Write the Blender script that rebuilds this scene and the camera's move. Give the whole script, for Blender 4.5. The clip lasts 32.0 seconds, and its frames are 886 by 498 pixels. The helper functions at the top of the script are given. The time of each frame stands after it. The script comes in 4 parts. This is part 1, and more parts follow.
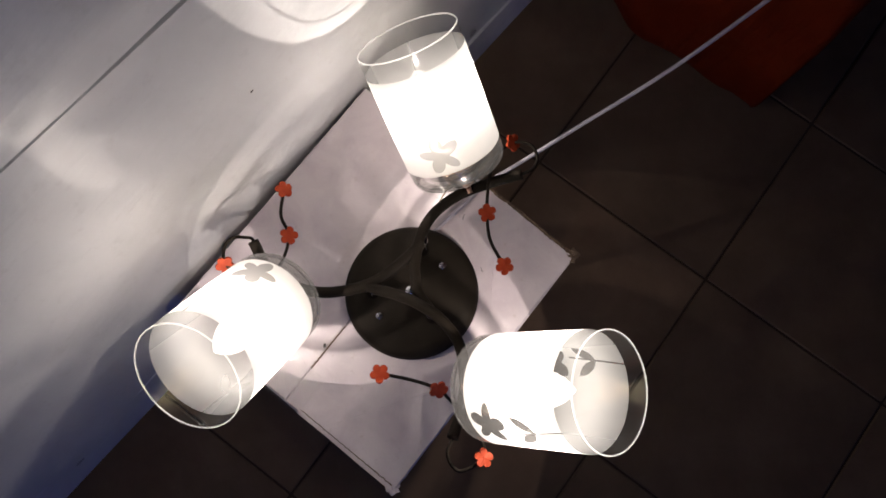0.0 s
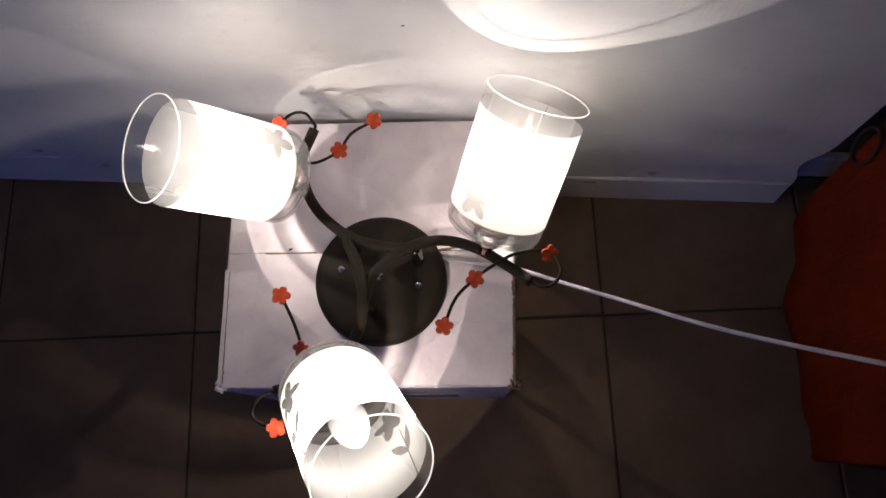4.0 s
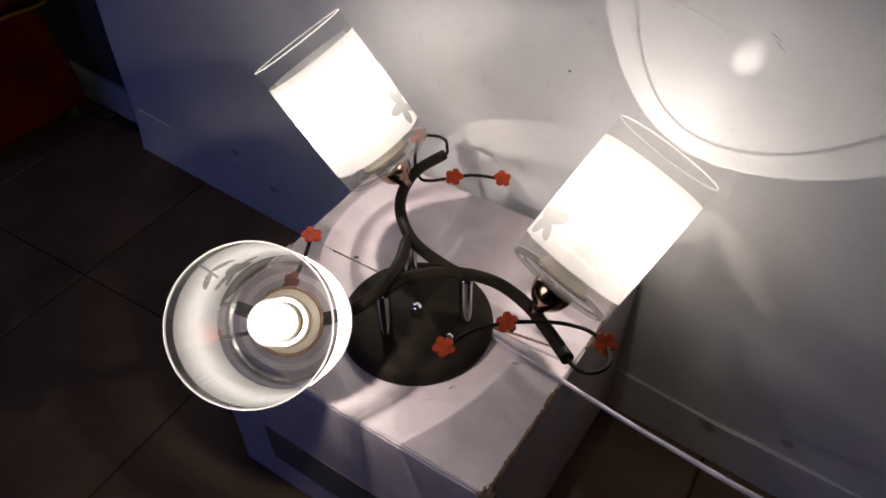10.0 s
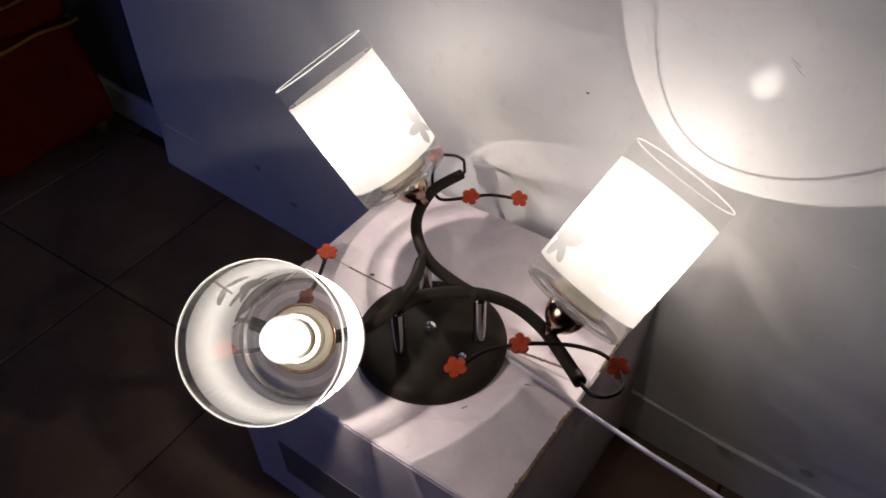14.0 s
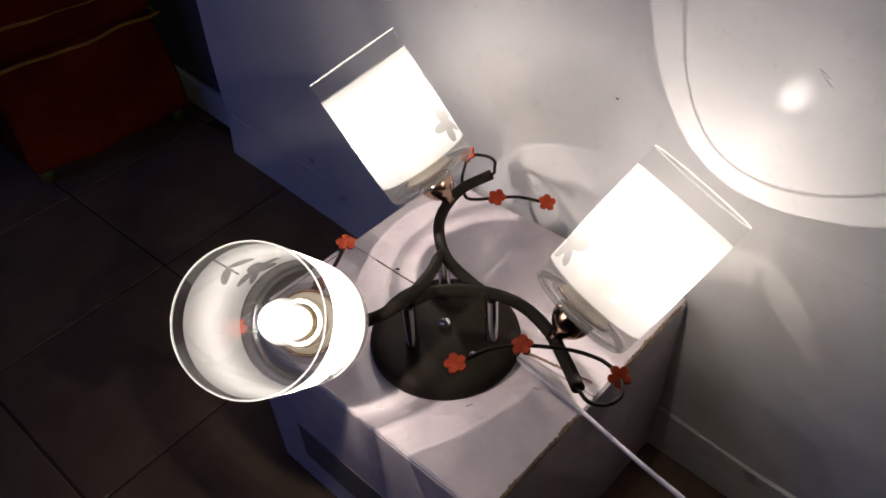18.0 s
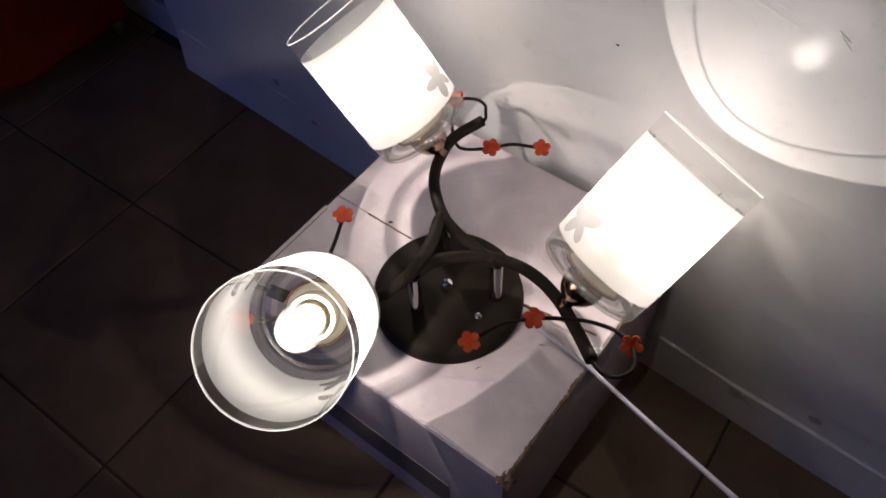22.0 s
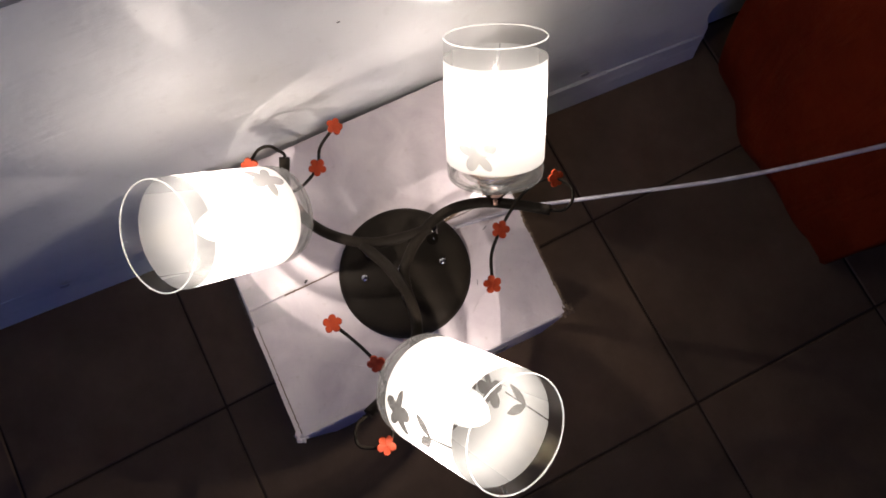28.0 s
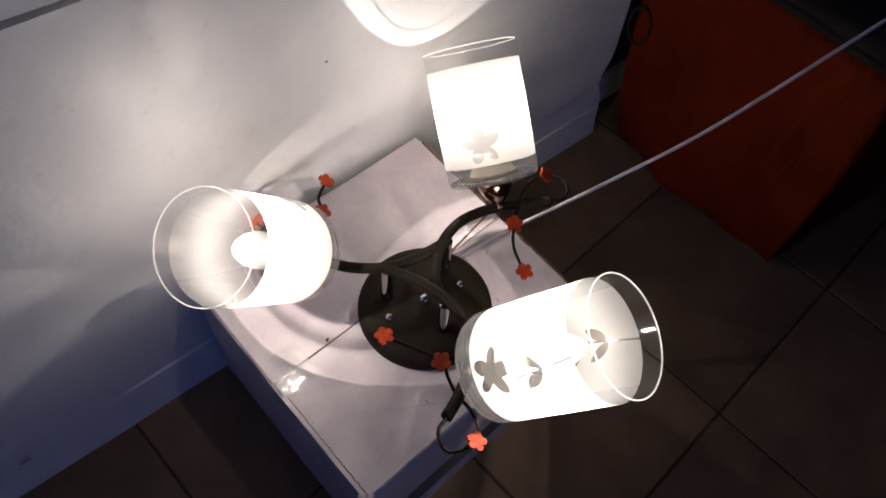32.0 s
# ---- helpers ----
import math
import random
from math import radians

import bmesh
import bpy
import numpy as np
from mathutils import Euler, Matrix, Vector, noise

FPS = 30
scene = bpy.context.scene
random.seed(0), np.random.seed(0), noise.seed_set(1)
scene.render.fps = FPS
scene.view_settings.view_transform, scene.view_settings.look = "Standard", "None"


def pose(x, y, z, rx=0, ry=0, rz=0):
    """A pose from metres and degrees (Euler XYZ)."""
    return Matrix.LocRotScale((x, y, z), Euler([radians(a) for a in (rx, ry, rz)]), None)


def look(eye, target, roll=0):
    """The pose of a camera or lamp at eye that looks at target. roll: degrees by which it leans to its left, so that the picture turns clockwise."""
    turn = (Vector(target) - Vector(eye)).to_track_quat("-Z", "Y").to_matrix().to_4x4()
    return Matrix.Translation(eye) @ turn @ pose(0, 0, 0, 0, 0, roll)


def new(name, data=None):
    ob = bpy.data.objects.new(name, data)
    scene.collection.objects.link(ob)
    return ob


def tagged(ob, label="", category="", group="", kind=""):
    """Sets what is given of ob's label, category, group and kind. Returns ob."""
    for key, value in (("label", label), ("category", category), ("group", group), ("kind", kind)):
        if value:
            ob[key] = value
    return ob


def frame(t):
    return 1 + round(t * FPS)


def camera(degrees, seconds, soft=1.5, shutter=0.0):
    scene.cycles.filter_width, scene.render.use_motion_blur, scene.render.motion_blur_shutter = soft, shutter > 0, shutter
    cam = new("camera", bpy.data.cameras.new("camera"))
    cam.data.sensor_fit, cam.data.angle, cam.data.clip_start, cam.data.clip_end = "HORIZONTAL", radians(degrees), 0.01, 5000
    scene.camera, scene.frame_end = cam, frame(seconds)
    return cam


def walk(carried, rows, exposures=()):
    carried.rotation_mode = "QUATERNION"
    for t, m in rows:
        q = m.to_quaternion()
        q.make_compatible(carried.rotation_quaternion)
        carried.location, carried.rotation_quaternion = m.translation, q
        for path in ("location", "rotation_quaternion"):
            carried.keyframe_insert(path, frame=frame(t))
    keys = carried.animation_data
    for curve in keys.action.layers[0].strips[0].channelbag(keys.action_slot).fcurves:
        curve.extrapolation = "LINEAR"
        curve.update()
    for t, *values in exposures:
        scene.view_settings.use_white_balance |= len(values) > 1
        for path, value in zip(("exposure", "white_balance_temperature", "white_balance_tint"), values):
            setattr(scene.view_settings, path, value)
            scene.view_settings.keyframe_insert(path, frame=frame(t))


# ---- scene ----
cam = camera(63.6, 32.0, 1.7)
PATH = [
    (0, (-0.05, -0.083, 1.04), (0.224, 0.141, -0.929), 2.1),
    (0.5, (-0.033, -0.099, 1.037), (0.206, 0.174, -0.93), 1.6),
    (1, (0.011, -0.128, 1.039), (0.138, 0.232, -0.924), -8.3),
    (1.5, (-0.002, -0.12, 1.047), (0.156, 0.208, -0.919), -0.6),
    (2, (-0.011, -0.127, 1.042), (0.16, 0.221, -0.92), -1.2),
    (2.5, (0.012, -0.127, 1.045), (0.106, 0.24, -0.919), -5.0),
    (4.5, (0.128, -0.173, 1.018), (-0.081, 0.347, -0.902), -7.9),
    (4.8, (0.143, -0.174, 1.0), (-0.159, 0.341, -0.908), -7.6),
    (5, (0.157, -0.17, 1.007), (-0.192, 0.368, -0.888), -7.1),
    (5.5, (0.16, -0.2, 0.977), (-0.296, 0.484, -0.846), -4.5),
    (6, (0.199, -0.244, 0.905), (-0.411, 0.611, -0.797), -3.9),
    (6.5, (0.238, -0.272, 0.84), (-0.497, 0.697, -0.747), -2.8),
    (7, (0.273, -0.295, 0.801), (-0.607, 0.771, -0.644), -1.8),
    (7.5, (0.3, -0.315, 0.797), (-0.581, 0.792, -0.616), -1.7),
    (8, (0.293, -0.337, 0.794), (-0.564, 0.804, -0.607), -1.0),
    (8.5, (0.284, -0.34, 0.791), (-0.551, 0.815, -0.612), -0.4),
    (9, (0.288, -0.342, 0.791), (-0.552, 0.812, -0.61), -0.5),
    (9.5, (0.285, -0.343, 0.791), (-0.554, 0.806, -0.615), -0.4),
    (10, (0.283, -0.341, 0.79), (-0.559, 0.803, -0.618), -0.7),
    (10.5, (0.278, -0.343, 0.79), (-0.576, 0.809, -0.604), -0.6),
    (11, (0.278, -0.344, 0.79), (-0.582, 0.811, -0.598), -0.8),
    (11.5, (0.277, -0.342, 0.791), (-0.584, 0.808, -0.6), -0.9),
    (12, (0.276, -0.343, 0.793), (-0.594, 0.809, -0.591), -0.9),
    (12.5, (0.276, -0.343, 0.794), (-0.604, 0.803, -0.588), -1.3),
    (13, (0.275, -0.344, 0.793), (-0.605, 0.805, -0.588), -1.3),
    (13.5, (0.279, -0.343, 0.792), (-0.605, 0.807, -0.585), -1.5),
    (14, (0.288, -0.336, 0.793), (-0.623, 0.796, -0.582), -1.4),
    (14.5, (0.312, -0.32, 0.791), (-0.699, 0.733, -0.576), -2.8),
    (16.5, (0.337, -0.303, 0.792), (-0.751, 0.693, -0.559), -3.8),
    (17, (0.336, -0.305, 0.791), (-0.749, 0.691, -0.562), -3.8),
    (17.5, (0.338, -0.305, 0.792), (-0.748, 0.685, -0.565), -3.9),
    (18, (0.337, -0.305, 0.791), (-0.745, 0.687, -0.568), -3.7),
    (18.5, (0.337, -0.304, 0.789), (-0.745, 0.685, -0.571), -3.8),
    (19, (0.337, -0.303, 0.79), (-0.746, 0.685, -0.57), -3.8),
    (19.5, (0.336, -0.303, 0.789), (-0.741, 0.694, -0.569), -3.2),
    (20, (0.335, -0.303, 0.789), (-0.732, 0.696, -0.576), -3.0),
    (20.5, (0.336, -0.302, 0.788), (-0.73, 0.699, -0.576), -3.0),
    (21, (0.333, -0.302, 0.788), (-0.732, 0.698, -0.578), -2.8),
    (21.5, (0.287, -0.291, 0.783), (-0.681, 0.685, -0.67), -2.8),
    (22, (0.253, -0.272, 0.846), (-0.548, 0.581, -0.776), -4.0),
    (22.5, (0.235, -0.229, 0.931), (-0.426, 0.427, -0.839), -5.9),
    (23, (0.181, -0.217, 0.989), (-0.296, 0.432, -0.842), -6.3),
    (23.5, (0.135, -0.213, 1.01), (-0.207, 0.387, -0.866), -6.9),
    (24, (0.137, -0.196, 1.021), (-0.176, 0.36, -0.874), -6.1),
    (24.5, (0.09, -0.182, 1.024), (-0.079, 0.311, -0.907), -6.3),
    (25, (0.044, -0.179, 1.029), (-0.011, 0.308, -0.91), -6.2),
    (25.5, (0.009, -0.17, 1.043), (0.07, 0.271, -0.907), 0.2),
    (27.5, (0.013, -0.163, 1.044), (0.088, 0.3, -0.9), -3.3),
    (28, (-0.006, -0.15, 1.04), (0.132, 0.244, -0.916), -3.1),
    (28.5, (-0.031, -0.145, 1.043), (0.177, 0.22, -0.913), -2.2),
    (29, (-0.039, -0.138, 1.045), (0.196, 0.201, -0.912), -2.4),
    (29.5, (-0.046, -0.139, 1.045), (0.228, 0.193, -0.908), 1.0),
    (30, (-0.049, -0.16, 1.038), (0.226, 0.278, -0.894), -2.3),
    (30.5, (-0.085, -0.168, 1.031), (0.276, 0.341, -0.869), -1.6),
    (31, (-0.124, -0.204, 1.018), (0.345, 0.411, -0.827), 1.1),
    (31.5, (-0.165, -0.238, 0.979), (0.396, 0.489, -0.798), 3.3),
    (32, (-0.248, -0.27, 0.949), (0.506, 0.498, -0.737), 6.4),
]
EXPOSURE = ((0, 0.22), (1, 0.15), (2.5, 0.21), (4.5, 0.60), (5.5, 0.55), (6.5, 0.18), (7.5, 0.1), (8.5, 0.06), (10, 0.17), (12, 0.22), (18, 0.26), (21.5, 0.23), (23, 0.20), (25, 0.34), (27.5, 0.53), (30, 0.51), (31, 0.41), (32, 0.32))
walk(cam, [(t, look(eye, target, roll)) for t, eye, target, roll in PATH], EXPOSURE)

# ---- light and exposure ----
world = bpy.data.worlds.new("world")
scene.world = world
world.use_nodes = True
world.node_tree.nodes["Background"].inputs[0].default_value = (0.05, 0.09, 0.22, 1)
world.node_tree.nodes["Background"].inputs[1].default_value = 0.05

BULB_WATTS = (1.38, 1.62, 2.3)     # the three lit bulbs
WINDOW_WATTS = 5.4    # dusk through the one window
LAMP_COLOUR = (1.0, 0.89, 0.815)
DUSK_COLOUR = (0.15, 0.27, 1.0)


# ---- materials ----
class Mat:
    """A node material with a principled shader and a few shorthands."""

    def __init__(self, name, colour, rough=0.6, metal=0.0, spec=0.5):
        self.m = bpy.data.materials.new(name)
        self.m.use_nodes = True
        self.t = self.m.node_tree
        self.b = self.t.nodes["Principled BSDF"]
        self.b.inputs["Base Color"].default_value = (*colour, 1)
        self.b.inputs["Roughness"].default_value = rough
        self.b.inputs["Metallic"].default_value = metal
        self.b.inputs["Specular IOR Level"].default_value = spec
        self.coords = None

    def node(self, kind, **values):
        n = self.t.nodes.new(kind)
        for k, v in values.items():
            n.inputs[k.replace("_", " ")].default_value = v
        return n

    def link(self, a, b):
        self.t.links.new(a, b)

    def place(self, object_space=True):
        if self.coords is None:
            self.coords = self.t.nodes.new("ShaderNodeTexCoord")
        return self.coords.outputs["Object" if object_space else "Generated"]

    def noise(self, scale, detail=4.0, rough=0.55, distort=0.0):
        n = self.node("ShaderNodeTexNoise", Scale=scale, Detail=detail, Roughness=rough, Distortion=distort)
        self.link(self.place(), n.inputs["Vector"])
        return n.outputs["Fac"]

    def streak(self, sx, sy, sz, scale=1.0, detail=4.0):
        m = self.t.nodes.new("ShaderNodeMapping")
        m.inputs["Scale"].default_value = (sx, sy, sz)
        n = self.node("ShaderNodeTexNoise", Scale=scale, Detail=detail, Roughness=0.55, Distortion=0.6)
        self.link(self.place(), m.inputs["Vector"])
        self.link(m.outputs[0], n.inputs["Vector"])
        return n.outputs["Fac"]

    def ramp(self, fac, stops):
        r = self.t.nodes.new("ShaderNodeValToRGB")
        while len(r.color_ramp.elements) < len(stops):
            r.color_ramp.elements.new(0.5)
        for e, (p, c) in zip(r.color_ramp.elements, stops):
            e.position, e.color = p, (*c, 1)
        self.link(fac, r.inputs[0])
        return r.outputs[0]

    def mix(self, fac, a, b, mode="MIX"):
        n = self.t.nodes.new("ShaderNodeMix")
        n.data_type, n.blend_type = "RGBA", mode
        for socket, value in ((n.inputs[0], fac), (n.inputs[6], a), (n.inputs[7], b)):
            if isinstance(value, (int, float)):
                socket.default_value = value
            elif isinstance(value, tuple):
                socket.default_value = (*value, 1)
            else:
                self.link(value, socket)
        return n.outputs[2]

    def colour(self, out):
        self.link(out, self.b.inputs["Base Color"])
        return self

    def roughness(self, fac, low, high):
        n = self.node("ShaderNodeMapRange")
        n.inputs["To Min"].default_value, n.inputs["To Max"].default_value = low, high
        self.link(fac, n.inputs["Value"])
        self.link(n.outputs[0], self.b.inputs["Roughness"])
        return self

    def bump(self, *layers):
        """layers: (height output, strength, distance)."""
        last = None
        for height, strength, distance in layers:
            n = self.node("ShaderNodeBump", Strength=strength, Distance=distance)
            self.link(height, n.inputs["Height"])
            if last:
                self.link(last, n.inputs["Normal"])
            last = n.outputs[0]
        self.link(last, self.b.inputs["Normal"])
        return self


def paint_white():
    k = Mat("white_gloss_paint_over_plaster", (0.7, 0.68, 0.66), 0.45)
    stain = k.ramp(k.noise(3.5, 5, 0.6), [(0.35, (0.64, 0.638, 0.632)), (0.65, (0.735, 0.735, 0.728))])
    fleck = k.ramp(k.noise(42.0, 3, 0.7), [(0.30, (0.93, 0.925, 0.92)), (0.42, (1, 1, 1))])
    k.colour(k.mix(1.0, stain, fleck, "MULTIPLY")).roughness(k.noise(9.0), 0.34, 0.55)
    k.bump((k.noise(5.0, 4, 0.5, 0.6), 0.36, 0.012), (k.streak(9.0, 9.0, 34.0), 0.22, 0.004), (k.streak(30.0, 30.0, 120.0), 0.12, 0.0015), (k.noise(60.0, 4, 0.6), 0.06, 0.002))
    return k.m


def paint_wall():
    k = Mat("grey_wall_paint", (0.3, 0.3, 0.31), 0.6)
    k.colour(k.ramp(k.noise(2.5, 5), [(0.3, (0.09, 0.09, 0.10)), (0.7, (0.14, 0.135, 0.13))]))
    k.bump((k.noise(30.0), 0.2, 0.004))
    return k.m


def card_white():
    k = Mat("white_coated_cardboard", (0.72, 0.69, 0.68), 0.38)
    wash = k.ramp(k.noise(16.0, 6, 0.62, 0.8), [(0.30, (0.60, 0.52, 0.56)), (0.48, (0.69, 0.615, 0.64)), (0.68, (0.77, 0.70, 0.71))])
    scuff = k.ramp(k.noise(85.0, 2, 0.8), [(0.24, (0.90, 0.88, 0.86)), (0.36, (1, 1, 1))])
    k.colour(k.mix(1.0, wash, scuff, "MULTIPLY")).roughness(k.noise(14.0), 0.28, 0.5)
    k.bump((k.noise(9.0, 4, 0.5, 0.4), 0.34, 0.008), (k.noise(38.0, 4, 0.55, 0.5), 0.22, 0.002), (k.noise(130.0, 3), 0.08, 0.0008))
    return k.m


def card_brown():
    k = Mat("torn_brown_cardboard", (0.2, 0.13, 0.08), 0.9)
    k.colour(k.ramp(k.noise(160.0, 5, 0.7), [(0.3, (0.07, 0.045, 0.03)), (0.7, (0.30, 0.20, 0.13))]))
    k.bump((k.noise(300.0), 0.6, 0.001))
    return k.m


def tile_brown():
    k = Mat("dark_brown_stoneware_tile", (0.06, 0.045, 0.035), 0.5, 0.0, 0.25)
    info = k.t.nodes.new("ShaderNodeObjectInfo")
    base = k.ramp(k.noise(11.0, 6, 0.6), [(0.3, (0.100, 0.064, 0.041)), (0.7, (0.160, 0.106, 0.070))])
    shade = k.ramp(info.outputs["Random"], [(0.0, (0.82, 0.82, 0.82)), (1.0, (1.1, 1.07, 1.04))])
    k.colour(k.mix(1.0, base, shade, "MULTIPLY")).roughness(k.noise(25.0), 0.6, 0.8)
    k.bump((k.noise(60.0, 5), 0.2, 0.002))
    return k.m


def grout():
    k = Mat("black_grout", (0.048, 0.033, 0.023), 0.95, 0.0, 0.1)
    k.bump((k.noise(200.0), 0.4, 0.002))
    return k.m


def black_metal():
    k = Mat("black_powder_coated_steel", (0.012, 0.010, 0.009), 0.42, 0.0, 0.10)
    k.colour(k.ramp(k.noise(30.0, 4), [(0.3, (0.0135, 0.0100, 0.0070)), (0.7, (0.0195, 0.0150, 0.0108))]))
    k.roughness(k.noise(60.0), 0.55, 0.7).bump((k.noise(900.0, 2), 0.12, 0.0003))
    return k.m


def gloss_black():
    k = Mat("smoked_chrome", (0.30, 0.29, 0.28), 0.06, 1.0)
    k.bump((k.noise(200.0, 2), 0.05, 0.0002))
    return k.m


def metal(name, colour, rough):
    k = Mat(name, colour, rough, 1.0)
    k.roughness(k.noise(120.0), rough * 0.7, rough * 1.4)
    return k.m


def leatherette():
    k = Mat("orange_leatherette", (0.62, 0.10, 0.03), 0.6, 0.0, 0.2)
    k.colour(k.ramp(k.noise(140.0, 4), [(0.3, (0.29, 0.030, 0.008)), (0.7, (0.40, 0.055, 0.016))]))
    k.bump((k.noise(700.0, 3), 0.35, 0.0005))
    return k.m


def cloth_orange():
    k = Mat("orange_red_woven_cloth", (0.42, 0.05, 0.012), 0.85)
    k.colour(k.ramp(k.noise(6.0, 5), [(0.3, (0.085, 0.0070, 0.0006)), (0.7, (0.14, 0.0135, 0.0012))]))
    k.b.inputs["Specular IOR Level"].default_value = 0.1
    k.bump((k.streak(16.0, 16.0, 3.5), 0.6, 0.03), (k.noise(14.0, 4, 0.5, 0.5), 0.4, 0.02), (k.noise(500.0, 2), 0.3, 0.001))
    return k.m


def plain(name, colour, rough=0.6, bump_scale=60.0):
    k = Mat(name, colour, rough)
    low, high = tuple(c * 0.85 for c in colour), tuple(min(1.0, c * 1.12) for c in colour)
    k.colour(k.ramp(k.noise(bump_scale * 0.4, 4), [(0.3, low), (0.7, high)])).bump((k.noise(bump_scale), 0.15, 0.001))
    return k.m


def sheen(k, low, high, rough, tint, relief=None, scatter_haze=0.0):
    """A thin clear skin: see-through, with a reflection that grows towards its edges."""
    see = k.node("ShaderNodeBsdfTransparent", Color=(*tint, 1))
    gloss = k.node("ShaderNodeBsdfGlossy", Roughness=rough)
    edge = k.node("ShaderNodeLayerWeight", Blend=0.5)
    power = k.node("ShaderNodeMath")
    power.operation = "POWER"
    power.inputs[1].default_value = 4.0
    amount = k.node("ShaderNodeMapRange")
    amount.inputs["To Min"].default_value, amount.inputs["To Max"].default_value = low, high
    mixer = k.node("ShaderNodeMixShader")
    if relief:
        b = k.node("ShaderNodeBump", Strength=0.6, Distance=relief[1])
        k.link(k.noise(relief[0], 3, 0.5, 1.0), b.inputs["Height"])
        k.link(b.outputs[0], gloss.inputs["Normal"])
    k.link(edge.outputs["Facing"], power.inputs[0])
    k.link(power.outputs[0], amount.inputs["Value"])
    k.link(amount.outputs[0], mixer.inputs[0])
    k.link(see.outputs[0], mixer.inputs[1])
    k.link(gloss.outputs[0], mixer.inputs[2])
    last = mixer
    # white film mixed in as painted haze, for light scattered within the glass
    if scatter_haze:
        film, last = k.node("ShaderNodeMixShader", Fac=0.5), k.node("ShaderNodeMixShader", Fac=scatter_haze)
        for slot, kind in ((1, "ShaderNodeBsdfDiffuse"), (2, "ShaderNodeBsdfTranslucent")):
            k.link(k.node(kind, Color=(0.8, 0.79, 0.77, 1)).outputs[0], film.inputs[slot])
        k.link(mixer.outputs[0], last.inputs[1])
        k.link(film.outputs[0], last.inputs[2])
    k.link(last.outputs[0], k.t.nodes["Material Output"].inputs["Surface"])
    return k.m


def clear_glass():
    return sheen(Mat("clear_glass", (1, 1, 1), 0.015), 0.03, 0.24, 0.02, (0.975, 0.978, 0.975), None, 0.004)


def smoky_glass(name, tint, scatter_haze):
    return sheen(Mat(name, (1, 1, 1), 0.015), 0.03, 0.24, 0.04, tint, None, scatter_haze)


def arc_tinted_glass(name, gloss, scatter_haze):
    """Pressed glass whose ringed tint stands in for the arcs of light it focuses."""
    k = Mat(name, (1, 1, 1), 0.015)
    m = sheen(k, gloss, 0.55, 0.05, (0.9, 0.9, 0.9), (200.0, 0.0008), scatter_haze)
    apart, high, wide, slope = k.node("ShaderNodeSeparateXYZ"), k.node("ShaderNodeMath"), k.node("ShaderNodeVectorMath"), k.node("ShaderNodeMath")
    k.link(k.place(), apart.inputs[0])
    high.operation, high.inputs[0].default_value = "SUBTRACT", 0.0648
    k.link(apart.outputs[2], high.inputs[1])
    flat = k.node("ShaderNodeCombineXYZ")
    k.link(apart.outputs[0], flat.inputs[0])
    k.link(apart.outputs[1], flat.inputs[1])
    wide.operation = "LENGTH"
    k.link(flat.outputs[0], wide.inputs[0])
    slope.operation = "DIVIDE"
    k.link(wide.outputs["Value"], slope.inputs[0])
    k.link(high.outputs[0], slope.inputs[1])
    scaled = k.node("ShaderNodeMath")
    scaled.operation, scaled.inputs[1].default_value = "MULTIPLY", 0.8
    k.link(slope.outputs[0], scaled.inputs[0])
    # bright and dim arcs thrown on the box, set as tint by slope
    tint = [(p * 0.8, (g, g * 0.985, g * 0.975)) for p, g in ((0.47, 0.64), (0.540, 0.64), (0.550, 0.96), (0.562, 0.96), (0.570, 0.84), (0.60, 0.94), (0.614, 0.94), (0.635, 0.60), (0.79, 0.60), (0.822, 0.70), (0.831, 1.0), (0.846, 1.0), (0.856, 0.80), (1.02, 0.78), (1.06, 0.70))]
    see = [n for n in k.t.nodes if n.bl_idname == "ShaderNodeBsdfTransparent"][0]
    k.link(k.ramp(scaled.outputs[0], tint), see.inputs[0])
    return m


def frosted():
    """Sand-blasted glass: passes and scatters the light of the bulb behind it."""
    k = Mat("white_frosted_glass", (0.9, 0.9, 0.9), 0.5)
    straight = k.node("ShaderNodeBsdfTransparent", Color=(0.80, 0.79, 0.78, 1))
    spread = k.node("ShaderNodeBsdfTranslucent", Color=(0.85, 0.84, 0.825, 1))
    back = k.node("ShaderNodeBsdfDiffuse", Color=(0.52, 0.52, 0.51, 1))
    milk, whole = k.node("ShaderNodeMixShader", Fac=0.17), k.node("ShaderNodeMixShader")
    tone = k.node("ShaderNodeMapRange")
    tone.inputs["To Min"].default_value, tone.inputs["To Max"].default_value = 0.69, 0.76
    k.link(k.noise(70.0), tone.inputs["Value"])
    ahead, passed = k.node("ShaderNodeBsdfRefraction", Color=(0.90, 0.89, 0.875, 1), Roughness=0.75, IOR=1.2), k.node("ShaderNodeMixShader", Fac=0.62)
    k.link(spread.outputs[0], passed.inputs[1])
    k.link(ahead.outputs[0], passed.inputs[2])
    k.link(passed.outputs[0], milk.inputs[1])
    k.link(back.outputs[0], milk.inputs[2])
    k.link(tone.outputs[0], whole.inputs[0])
    k.link(straight.outputs[0], whole.inputs[1])
    k.link(milk.outputs[0], whole.inputs[2])
    k.link(whole.outputs[0], k.t.nodes["Material Output"].inputs["Surface"])
    return k.m


